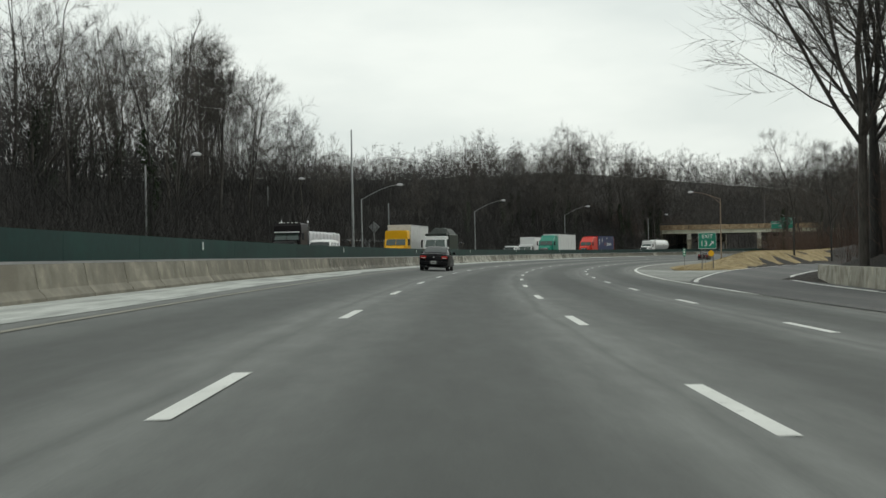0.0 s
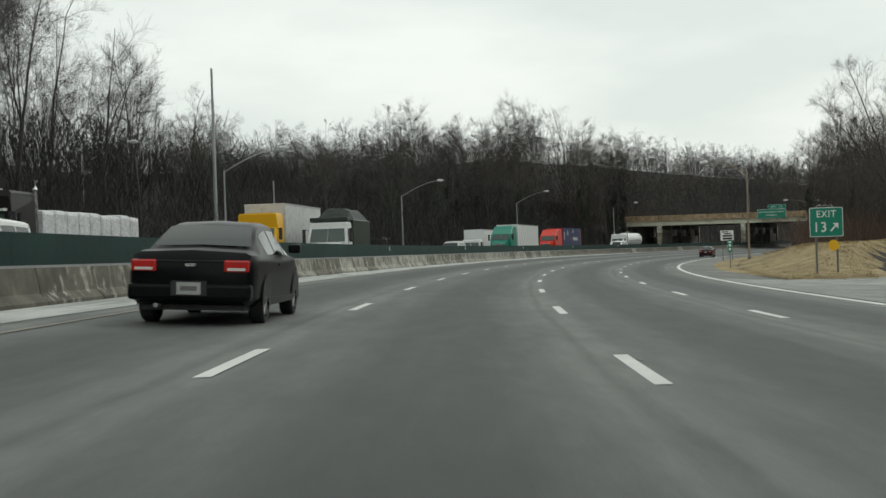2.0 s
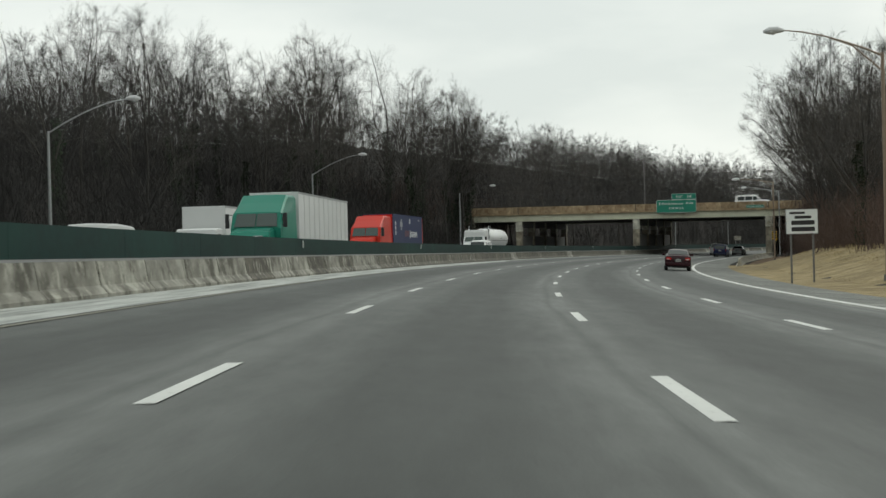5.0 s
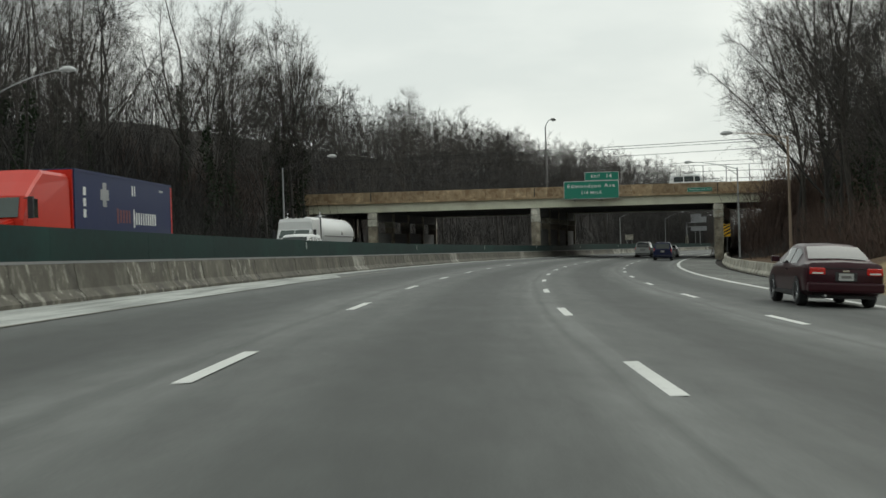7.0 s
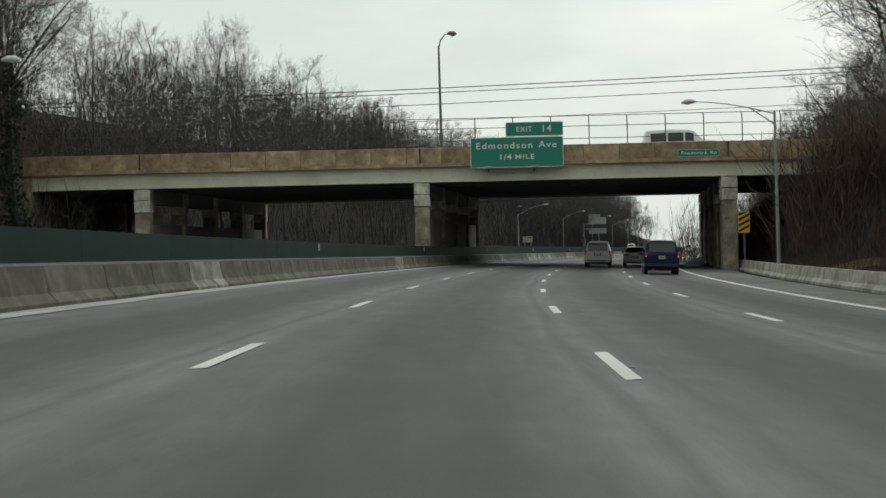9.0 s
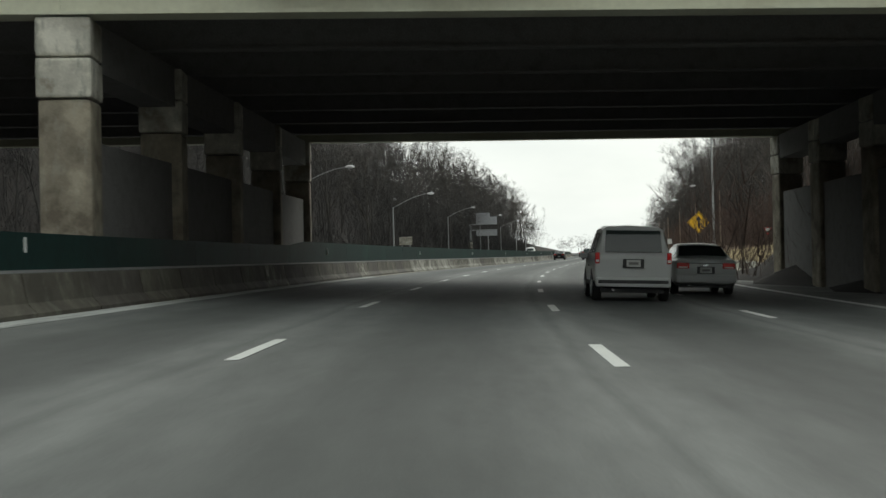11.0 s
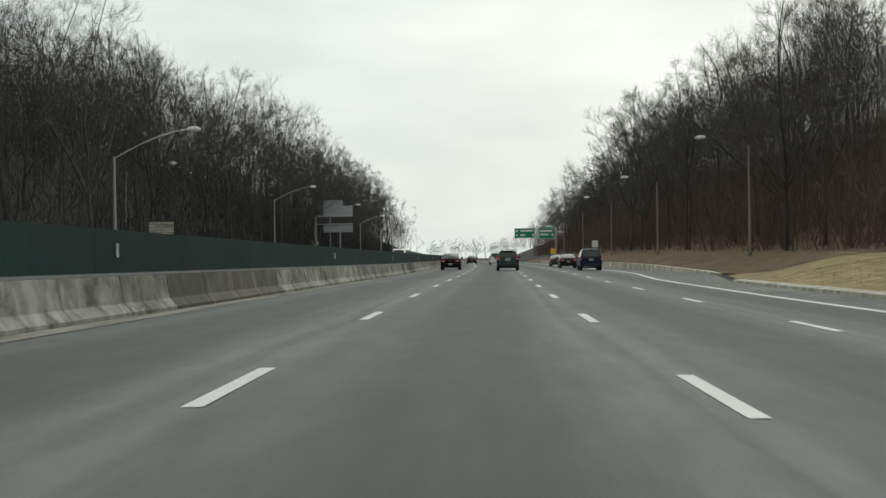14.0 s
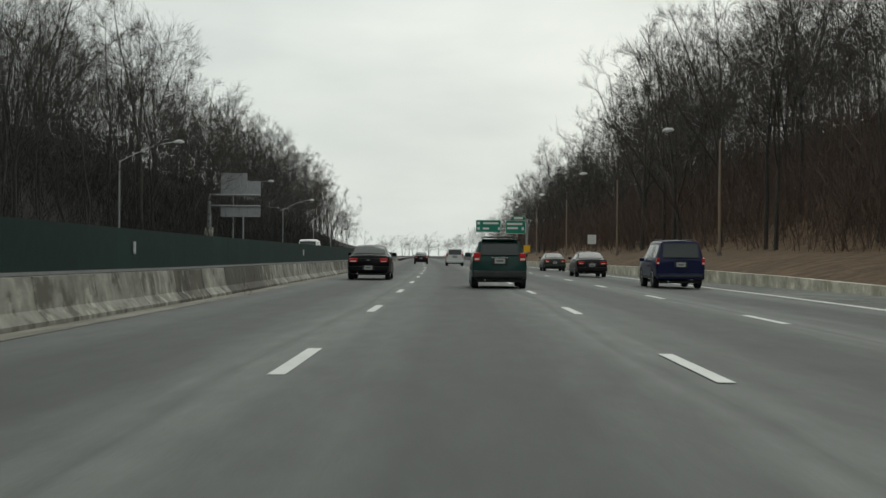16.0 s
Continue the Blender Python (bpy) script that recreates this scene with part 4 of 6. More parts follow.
bd = thing("diamond_sign", pose_at(178, -31.2, 0), "grey back of a diamond sign across the median", "road sign")
post(bd, 0, land(178, -31.2) - 0.2, 6.0, STEEL, 0.06, -0.14)
part("sign_panel", plate([(x * 0.95, 5.4 + z * 0.95) for x, z in dia], 0.0, 0.02, 0.005), SIGN_BACK, bd)
part("box", box(-1.5, -0.7, -0.2, 0.1, land(178, -31.2) - 0.1, 3.4, 0.03), SIGN_BACK, bd, "grey steel roadside cabinet")

wb = thing("sign_board", pose_at(510.7, -25.2, -0.62), "pale slatted back of a sign board", "road sign")
for x in (-0.6, 0.6):
    post(wb, x, land(510.7, -25.2) + 0.4, 4.7, STEEL, 0.05, 0.06)
for k in range(6):
    part("slat", box(-0.95, 0.95, -0.01, 0.03, 3.5 + k * 0.2, 3.67 + k * 0.2, 0.01), PALE_CONCRETE, wb)

gb = thing("gantry_sign", pose_at(638, -27.9, 0), "grey back of a large cantilever gantry sign", "road sign")
gz = land(638, -28) - 0.3
part("pedestal", box(-2.0, -0.9, -0.5, 0.5, gz, 4.4, 0.05), PALE_CONCRETE, gb)
part("pole", tube([(-1.4, 0, 4.3), (-1.4, 0, 8.8)], [0.28, 0.24], 12), STEEL, gb)
for z in (7.2, 8.6):
    part("beam", tube([(-1.4, 0, z), (5.1, 0, z)], [0.13, 0.11], 10), STEEL, gb)
part("pole", tube([(2.9, 0.2, gz), (2.9, 0.2, 5.9)], [0.12, 0.12], 10), STEEL, gb)
for k in range(6):
    part("panel_strip", box(k * 0.85 + 0.01, k * 0.85 + 0.84, 0.2, 0.26, 8.7 if k < 5 else 8.7, 11.4 if k < 4 else 10.4), SIGN_BACK, gb)
for k in range(6):
    part("panel_strip", box(k * 0.85 + 0.01, k * 0.85 + 0.84, 0.2, 0.26, 5.8, 7.1), SIGN_BACK, gb)

og = thing("gantry_sign", pose_at(715, 8.1, 0), "two green direction signs on a cantilever gantry", "road sign")
part("pole", tube([(9.6, 0.3, -1), (9.6, 0.3, 8.0)], [0.25, 0.2], 12), STEEL, og)
for z in (6.2, 7.2):
    part("beam", tube([(9.6, 0.3, z), (0.3, 0.3, z)], [0.12, 0.1], 8), STEEL, og)
p_ = panel(og, "sign_panel", 4.7, 2.3, 2.35, 6.65, SIGN_GREEN, SIGN_WHITE, 0.12, 0.06)
bars(p_, [(0.5, 7.2, 0.5, 0.5), (2.8, 7.2, 2.9, 0.35), (0.5, 6.2, 0.45, 0.45), (1.9, 6.2, 1.2, 0.35), (4.3, 6.2, 0.3, 0.5)], SIGN_WHITE)
p_ = panel(og, "sign_panel", 3.8, 2.5, 7.45, 6.5, SIGN_GREEN, SIGN_WHITE, 0.12, 0.06)
bars(p_, [(7.3, 7.1, 2.9, 0.38), (6.9, 6.3, 2.0, 0.38), (8.8, 6.2, 0.4, 0.6)], SIGN_WHITE)
tb = panel(og, "tab", 2.6, 0.7, 8.0, 8.2, SIGN_GREEN, SIGN_WHITE, 0.08, 0.04)
bars(tb, [(8.0, 8.2, 1.7, 0.32)], SIGN_WHITE)
for s, off, mat, lab in ((671, 14.1, SIGN_YELLOW, "small yellow warning plate on a post"), (622, 17.6, SIGN_WHITE, "small white square sign on a post")):
    q = thing("small_sign", pose_at(s, off, 0), lab, "road sign")
    g0 = land(s, off) - 0.2
    post(q, 0, g0, g0 + 2.6, DARK_STEEL, 0.05)
    panel(q, "sign_panel", 1.0, 1.1, 0, g0 + 2.4, mat, None, 0.05)

# guard rail on the far verge
gr = thing("guard_rail", pose(0, 0, 0), "weathered steel guard rail on timber posts", "guard rail")
for k in range(24):
    s = 172 + k * 2.6
    p = at(s, -35.5, land(s, -35.5))
    o = part("post", box(-0.08, 0.08, -0.1, 0.1, -0.3, 0.8), WOOD_POLE, gr)
    o.matrix_local = pose(p.x, p.y, p.z, 0, 0, -math.degrees(heading(s)))
sweep("rail", steps(171, 233, 3.0), lambda s: [(-35.36 + dx, land(s, -35.5) + z) for dx, z in ((0, 0.45), (0.06, 0.52), (0, 0.6), (0.06, 0.68), (0, 0.76))], STEEL, gr)

# worn pits and dark patches in the asphalt
pit_rng = random.Random(11)
PITS = soil("scuffed_asphalt", (0.15, 0.155, 0.15), (0.24, 0.245, 0.235), (0.38, 0.38, 0.36))
for s, off, w in ((23, -1.9, .3), (29, 1.9, .35), (52, -1.9, .4), (54, 1.75, .3), (71, 1.95, .4), (118, -1.95, .3), (126, 2.0, .35), (201, -1.9, .45), (199.5, 2.0, .4), (277, -2.0, .35), (276.4, 1.95, .45), (397, 1.9, .35), (437, -1.95, .3), (446, 1.9, .35), (461, -4.6, .5)):
    n = 12
    rr = [w * 0.34 * pit_rng.uniform(0.3, 1.0) for _ in range(n)]
    vs = []
    w *= 0.7
    for k in range(n):
        ds, do = rr[k] * 0.9 * math.cos(k * math.tau / n), rr[k] * 0.6 * math.sin(k * math.tau / n)
        vs.append(at(s + ds, off + do, road_z(s + ds, off + do) + 0.009))
    o = link_mesh("road_patch", vs, [tuple(range(n))[::-1]], PITS)
    tagged(o, "pale worn scuff in the asphalt", "road patch", "scuffs in the asphalt", kind="structure")

# ---- vehicles ----
def car_paint(name, base, rough=0.28, gloss=0.22):
    return plain(name, base, rough, 0.0, vary=0.04, scale=1.2, fine=60, bump=0.0, dirt=(0.12, 0.115, 0.11), dirty=0.04, coat=0.04, gloss=gloss)


PAINT_BLACK = car_paint("black_paint", (0.0025, 0.0025, 0.0035), 0.3, 0.12)
PAINT_GREEN = car_paint("green_paint", (0.006, 0.04, 0.033))
PAINT_MAROON = car_paint("maroon_paint", (0.03, 0.005, 0.009))
PAINT_BLUE = car_paint("blue_paint", (0.006, 0.010, 0.046))
PAINT_SILVER = car_paint("silver_paint", (0.42, 0.43, 0.42))
PAINT_OLIVE = car_paint("olive_paint", (0.026, 0.036, 0.028))
PAINT_WHITE = car_paint("white_paint", (0.68, 0.69, 0.68))
PAINT_YELLOW = car_paint("yellow_paint", (0.8, 0.44, 0.02))
PAINT_RED = car_paint("red_paint", (0.55, 0.035, 0.02))
PAINT_TEAL = car_paint("teal_paint", (0.02, 0.2, 0.14))
PAINT_NAVY = car_paint("navy_paint", (0.014, 0.025, 0.085), 0.5)
PAINT_GREY = car_paint("grey_paint", (0.011, 0.009, 0.01), 0.3, 0.15)
DULL_RED = plain("dull_red", (0.13, 0.02, 0.03), 0.5, vary=0.1, bump=0.0)
TRAILER = plain("trailer_panel", (0.55, 0.56, 0.55), 0.5, vary=0.05, dirty=0.35, bump=0.02)
BAG = plain("shrink_wrap", (0.55, 0.56, 0.58), 0.35, vary=0.3, scale=2.0, fine=9.0, bump=0.5, dirty=0.3)
TARP = plain("dark_tarpaulin", (0.02, 0.028, 0.024), 0.7, vary=0.3, bump=0.4)
CAR_GLASS = plain("tinted_glass", (0.022, 0.03, 0.029), 0.06, vary=0.1, bump=0.0, dirty=0.0, gloss=0.45)
RUBBER = plain("tyre_rubber", (0.018, 0.018, 0.019), 0.85, vary=0.2)
ALLOY = plain("alloy", (0.45, 0.46, 0.47), 0.3, 0.7, vary=0.05, bump=0.0)
TRIM = plain("black_trim", (0.02, 0.02, 0.022), 0.6, vary=0.1)
CHROME = plain("chrome", (0.7, 0.71, 0.72), 0.15, 0.9, vary=0.03, bump=0.0)
TAIL_RED = plain("tail_lens", (0.5, 0.014, 0.012), 0.15, vary=0.05, bump=0.0, dirty=0.0, coat=0.6)
LENS_CLEAR = plain("clear_lens", (0.7, 0.7, 0.66), 0.12, vary=0.05, bump=0.0, dirty=0.0, coat=0.6)
PLATE = plain("number_plate", (0.4, 0.41, 0.39), 0.5, vary=0.05, bump=0.0)


def wheel(t, x, y, r, w, side):
    """A tyre with its rim, hub and spokes; side is +1 on the right."""
    prof = [(-w / 2, r * 0.72), (-w / 2, r * 0.93), (-w * 0.36, r), (w * 0.36, r), (w / 2, r * 0.93), (w / 2, r * 0.72)]
    n = 24
    bm = bmesh.new()
    ring = [[bm.verts.new((a, b * math.cos(k * math.tau / n), b * math.sin(k * math.tau / n))) for a, b in prof] for k in range(n)]
    for k in range(n):
        for i in range(len(prof)):
            bm.faces.new((ring[k][i], ring[(k + 1) % n][i], ring[(k + 1) % n][(i + 1) % len(prof)], ring[k][(i + 1) % len(prof)]))
    wob = new("wheel")
    wob.parent = t
    wob.location = (x, y, r)
    part("tyre", bm, RUBBER, wob)
    rim = bmesh.new()
    xo = side * w * 0.40
    add_tube(rim, [(xo - 0.02, 0, 0), (xo + 0.02, 0, 0)], [r * 0.16, r * 0.13], 12)
    for k in range(6):
        a = k * math.tau / 6
        add_tube(rim, [(xo, r * 0.1 * math.cos(a), r * 0.1 * math.sin(a)), (xo, r * 0.7 * math.cos(a), r * 0.7 * math.sin(a))], [r * 0.09, r * 0.07], 5)
    add_tube(rim, [(xo - 0.05, 0, 0), (xo + 0.015, 0, 0)], [r * 0.73, r * 0.73], 20, cap=False)
    part("rim", rim, ALLOY, wob)
    part("hub", tube([(xo - side * 0.08, 0, 0), (xo - side * 0.06, 0, 0)], [r * 0.7, r * 0.7], 20), TRIM, wob)
    return wob


def section(st, k):
    """The half outline of a body station: (x, z) from the sill up to the roof's middle."""
    y, zb, zs, zr, w, wr = st
    rise = zr - zs
    return [(0.0, zb), (w * 0.86, zb), (w * 0.985, zb + 0.1), (w, (zb + zs) / 2 + 0.04), (w * 0.985, zs - 0.08), (w * 0.955, zs), (wr + (w * 0.955 - wr) * 0.08, zs + rise * 0.9), (wr * 0.86, zr), (0.0, zr + 0.025)]


def car_body(t, stations, material):
    bm = bmesh.new()
    rings = []
    for st in stations:
        half = section(st, 0)
        full = [(x, z) for x, z in half] + [(-x, z) for x, z in half[-2:0:-1]]
        rings.append([bm.verts.new((x, st[0], z)) for x, z in full])
    n = len(rings[0])
    for a, b in zip(rings, rings[1:]):
        for k in range(n):
            bm.faces.new((a[k], a[(k + 1) % n], b[(k + 1) % n], b[k]))
    bm.faces.new(rings[0])
    bm.faces.new(rings[-1][::-1])
    ob = part("body", bm, material, t, smooth=True)
    ob.data.set_sharp_from_angle(angle=radians(32))
    return ob


def lerp_station(stations, y):
    for a, b in zip(stations, stations[1:]):
        if a[0] <= y <= b[0]:
            f = (y - a[0]) / (b[0] - a[0])
            return tuple(p + (q - p) * f for p, q in zip(a, b))
    return stations[-1]


def glass_strip(t, name, stations, y0, y1, f0, f1, side, n=4):
    """A pane on the side of the cabin between y0 and y1, proud of the pillars."""
    bm = bmesh.new()
    rows = []
    for k in range(n + 1):
        st = lerp_station(stations, y0 + (y1 - y0) * k / n)
        pts = section(st, 0)
        (xa, za), (xb, zb) = pts[5], pts[6]
        rows.append([bm.verts.new((side * (xa + (xb - xa) * f + 0.008), st[0], za + (zb - za) * f)) for f in (f0, f1)])
    for a, b in zip(rows, rows[1:]):
        bm.faces.new((a[0], b[0], b[1], a[1]))
    return part(name, bm, CAR_GLASS, t)


def end_glass(t, name, stations, ya, yb, fa, fb, keep=0.98):
    """The windscreen or rear window: lies between two stations on the sloping end of the cabin."""
    bm = bmesh.new()
    rows = []
    d = 1 if ya < yb else -1
    for f in (fa, (fa + fb) / 2, fb):
        y = ya + (yb - ya) * f
        st = lerp_station(stations, y)
        rows.append([bm.verts.new((x * keep, y - 0.012 * d, st[3] + 0.02 + 0.012)) if abs(x) < 1e-6 else bm.verts.new((x * keep, y - 0.012 * d, st[3] + 0.012)) for x in (-st[5] * 0.96, 0, st[5] * 0.96)])
    for a, b in zip(rows, rows[1:]):
        for k in range(2):
            bm.faces.new((a[k], a[k + 1], b[k + 1], b[k]))
    return part(name, bm, CAR_GLASS, t, smooth=True)


def upright_glass(t, name, stations, z0, z1):
    """A steep rear pane that follows the body's tail from z0 up to z1, with a bowed middle."""
    tail = [st for st in stations if st[0] < -1.5]
    bm = bmesh.new()
    rows = []
    for k in range(5):
        z = z0 + (z1 - z0) * k / 4
        y = float(np.interp(z, [st[3] for st in tail], [st[0] for st in tail]))
        w = float(np.interp(z, [st[3] for st in tail], [st[5] for st in tail])) * 0.9
        rows.append([bm.verts.new((x * w, y - (0.06 if x == 0 else 0.045), z)) for x in (-1, -0.5, 0, 0.5, 1)])
    for a, b in zip(rows, rows[1:]):
        for k in range(4):
            bm.faces.new((a[k], a[k + 1], b[k + 1], b[k]))
    return part(name, bm, CAR_GLASS, t, smooth=True)


def car(m, stations, paint, label, category, wheelbase, wr, width, tail, group="cars on the carriageway", rack=False, bumper=None, low_rear=0.9, name="car", plate_z=None):
    """A car that faces +y. tail: the lamps' x, z, half width, half height; low_rear: the height of the boot's edge."""
    t = thing(name, m, label, category, group)
    car_body(t, stations, paint)
    y_r, y_f = stations[0][0], stations[-1][0]
    for y in (-wheelbase / 2, wheelbase / 2):
        for side in (-1, 1):
            wheel(t, side * (width - 0.115), y, wr, 0.21, side)
            # Flat black half ring paints the shade of an uncut wheel arch.
            a = bmesh.new()
            arc = [(math.cos(radians(b)), math.sin(radians(b))) for b in range(-12, 193, 12)]
            v = [[a.verts.new((side * (width + 0.004), y + c * r, wr + s_ * r)) for c, s_ in arc] for r in (wr * 0.2, wr * 1.16)]
            for k in range(len(arc) - 1):
                a.faces.new((v[0][k], v[0][k + 1], v[1][k + 1], v[1][k]))
            part("wheel_arch", a, TRIM, t)
    tx, tz, tw, th = tail
    for side in (-1, 1):
        lamp = part("tail_light", box(side * tx - tw, side * tx + tw, y_r - 0.03, y_r + 0.16, tz - th, tz + th, 0.025), TAIL_RED, t, "red tail light")
        part("reversing_lens", box(side * tx - tw * 0.7, side * tx + tw * 0.7, y_r - 0.036, y_r - 0.028, tz - th * 0.75, tz - th * 0.3), LENS_CLEAR, lamp)
        part("head_light", box(side * (width - 0.28) - 0.16, side * (width - 0.28) + 0.16, y_f - 0.18, y_f + 0.02, 0.6, 0.72, 0.02), LENS_CLEAR, t)
        mir = part("mirror", box(min(side * (width - 0.02), side * (width + 0.17)), max(side * (width - 0.02), side * (width + 0.17)), wheelbase * 0.26 - 0.07, wheelbase * 0.26 + 0.07, 0.98, 1.12, 0.03), paint, t)
        part("door_handle", box(min(side * width, side * (width + 0.02)), max(side * width, side * (width + 0.02)), -0.35, -0.18, 0.8, 0.83), TRIM, t)
        part("sill", box(min(side * (width - 0.06), side * (width + 0.006)), max(side * (width - 0.06), side * (width + 0.006)), -wheelbase / 2 + 0.4, wheelbase / 2 - 0.4, stations[3][1] - 0.01, stations[3][1] + 0.09), TRIM, t)
    part("rear_bumper", box(-width * 0.95, width * 0.95, y_r - 0.08, y_r + 0.14, 0.34, 0.56, 0.05), bumper or paint, t)
    part("underbody", box(-width * 0.8, width * 0.8, y_r + 0.2, y_f - 0.2, 0.2, 0.3), TRIM, t)
    pz, py = (plate_z, y_r - 0.085) if plate_z else (tz - 0.12, y_r - 0.02 - (0.05 if low_rear < 0.6 else 0))
    p_ = part("number_plate", box(-0.16, 0.16, py - 0.015, py, pz - 0.08, pz + 0.08), PLATE, t, "pale number plate")
    part("text_bar", box(-0.11, 0.11, py - 0.019, py - 0.014, pz - 0.03, pz + 0.03), DARK_STEEL, p_)
    part("plate_recess", box(-0.24, 0.24, py + 0.002, py + 0.03, pz - 0.1, pz + 0.1, 0.008), TRIM, t)
    part("exhaust", tube([(-0.45, y_r - 0.06, 0.27), (-0.45, y_r + 0.3, 0.27)], [0.03, 0.03], 8), STEEL, t)
    if rack:
        for side in (-1, 1):
            part("roof_rail", tube([(side * 0.5, -1.5, stations[3][3] + 0.08), (side * 0.5, 0.3, stations[3][3] + 0.1)], [0.02, 0.02], 6), TRIM, t)
        for y in (-1.1, 0.0):
            part("roof_bar", tube([(-0.52, y, stations[3][3] + 0.11), (0.52, y, stations[3][3] + 0.11)], [0.018, 0.018], 6), TRIM, t)
    return t


SEDAN = [(-2.3, .38, .78, .82, .76, .60), (-2.27, .32, .87, .91, .8, .66), (-2.18, .28, .94, .985, .84, .70), (-1.9, .26, .95, 1.01, .855, .72), (-1.62, .24, .945, 1.02, .86, .72), (-1.25, .23, .94, 1.21, .868, .66), (-0.92, .22, .93, 1.35, .87, .61), (-0.7, .22, .925, 1.395, .87, .6), (-0.35, .22, .92, 1.42, .87, .6),
         (0.15, .22, .92, 1.42, .87, .6), (0.45, .22, .92, 1.38, .87, .59), (1.3, .23, .92, .95, .86, .64), (1.75, .26, .84, .88, .84, .6), (2.2, .3, .7, .74, .8, .58), (2.3, .4, .6, .63, .72, .5)]
WAGON = [(-2.2, .36, .88, .92, .80, .62), (-2.16, .32, .95, 1.0, .83, .66), (-2.05, .3, .96, 1.28, .84, .62), (-1.85, .28, .95, 1.5, .85, .6), (-0.7, .26, .94, 1.53, .86, .6), (0.35, .26, .94, 1.52, .86, .59), (0.6, .26, .94, 1.46, .86, .58),
         (1.2, .27, .95, .99, .85, .63), (1.7, .29, .88, .92, .84, .6), (2.1, .34, .74, .78, .8, .56), (2.2, .42, .64, .68, .72, .5)]
SUV = [(-2.2, .45, 1.0, 1.04, .84, .68), (-2.16, .4, 1.06, 1.1, .88, .72), (-2.08, .38, 1.08, 1.5, .89, .7), (-1.98, .37, 1.08, 1.72, .9, .68), (-0.6, .36, 1.07, 1.77, .9, .68), (0.35, .36, 1.07, 1.75, .9, .67), (0.6, .36, 1.07, 1.66, .9, .66),
       (1.1, .36, 1.08, 1.14, .9, .7), (1.7, .38, 1.04, 1.09, .88, .7), (2.1, .42, .92, .97, .85, .66), (2.2, .5, .76, .8, .78, .58)]


def glaze(t, st, rear, front, cuts, width):
    """Panes for a car: the rear window and windscreen, and side windows between the cuts."""
    if rear[0] == "slope":
        end_glass(t, "rear_window", st, rear[1], rear[2], 0.1, 0.95)
    else:
        upright_glass(t, "rear_window", st, rear[1], rear[2])
    end_glass(t, "windscreen", st, front[0], front[1], 0.1, 0.9)
    for a, b in zip(cuts, cuts[1:]):
        for side in (-1, 1):
            glass_strip(t, "side_window", st, a + 0.04, b - 0.04, 0.08, 0.86, side)


def sedan(s, off, paint, label, turn=0.0, plate_z=None):
    m = pose_at(s, off, road_z(s, off), turn) @ pose(0, 0, 0, 0, math.degrees(math.atan(bank(s))), 0)
    t = car(m, SEDAN, paint, label, "car", 2.68, 0.315, 0.87, (0.62, 0.8, 0.17, 0.08), low_rear=0.9, plate_z=plate_z)
    glaze(t, SEDAN, ("slope", -1.62, -0.92), (1.3, 0.45), [-1.15, -0.4, 0.45, 0.95], 0.87)
    part("boot_line", box(-0.62, 0.62, -2.312, -2.3, 0.86, 0.875), TRIM, t)
    part("boot_badge", box(-0.07, 0.07, -2.318, -2.302, 0.79, 0.83), CHROME, t)
    return t


sedan(77.6, -3.45, PAINT_BLACK, "black four-door saloon car in the outer lane", plate_z=0.5)
sedan(235.7, 8.2, PAINT_MAROON, "maroon four-door saloon car in the near lane")
sedan(362.0, 6.3, PAINT_SILVER, "pale silver saloon car beyond the bridge")
sedan(526.7, -3.7, PAINT_BLACK, "black four-door saloon car in the lane beside the median wall", plate_z=0.5)
sedan(634.0, -2.2, PAINT_GREY, "dark saloon car far ahead in the outer lane")
sedan(545.7, 7.6, PAINT_GREY, "dark saloon car ahead in traffic")
sedan(575.0, 8.3, PAINT_OLIVE, "olive-grey saloon car ahead in traffic")

s_, o_ = 513.9, 1.1
gw = car(pose_at(s_, o_, road_z(s_, o_)), WAGON, PAINT_GREEN, "dark green estate car with roof rack", "car", 2.52, 0.325, 0.86, (0.7, 0.98, 0.1, 0.13), rack=True, bumper=TRIM, low_rear=0.5)
glaze(gw, WAGON, ("upright", 1.04, 1.43), (1.2, 0.6), [-1.8, -1.0, -0.2, 0.55, 0.85], 0.86)
part("spoiler", box(-0.55, 0.55, -2.02, -1.8, 1.5, 1.54, 0.015), PAINT_GREEN, gw)
part("wiper", tube([(-0.1, -2.19, 1.04), (0.35, -2.17, 1.07)], [0.012, 0.01], 5), TRIM, gw)
part("tailgate_badge", box(-0.25, 0.25, -2.19, -2.175, 0.93, 0.97), SIGN_WHITE, gw)

s_, o_ = 521.0, 7.95
bs = car(pose_at(s_, o_, road_z(s_, o_)), SUV, PAINT_BLUE, "dark blue boxy sport utility car", "car", 2.6, 0.36, 0.9, (0.82, 1.0, 0.055, 0.13), bumper=PAINT_BLUE, low_rear=0.5)
glaze(bs, SUV, ("upright", 1.14, 1.64), (1.1, 0.6), [-1.9, -1.05, -0.15, 0.5, 0.8], 0.9)
for side in (-1, 1):
    part("roof_rail", tube([(side * 0.56, -1.7, 1.8), (side * 0.56, 0.3, 1.81)], [0.022, 0.022], 6), TRIM, bs)
part("bumper_step", box(-0.8, 0.8, -2.3, -2.14, 0.42, 0.5, 0.02), TRIM, bs)

s_, o_ = 605.0, 1.2
mv = car(pose_at(s_, o_, road_z(s_, o_)), SUV, PAINT_WHITE, "white minivan far ahead", "car", 2.7, 0.34, 0.9, (0.78, 1.05, 0.08, 0.2), low_rear=0.5)
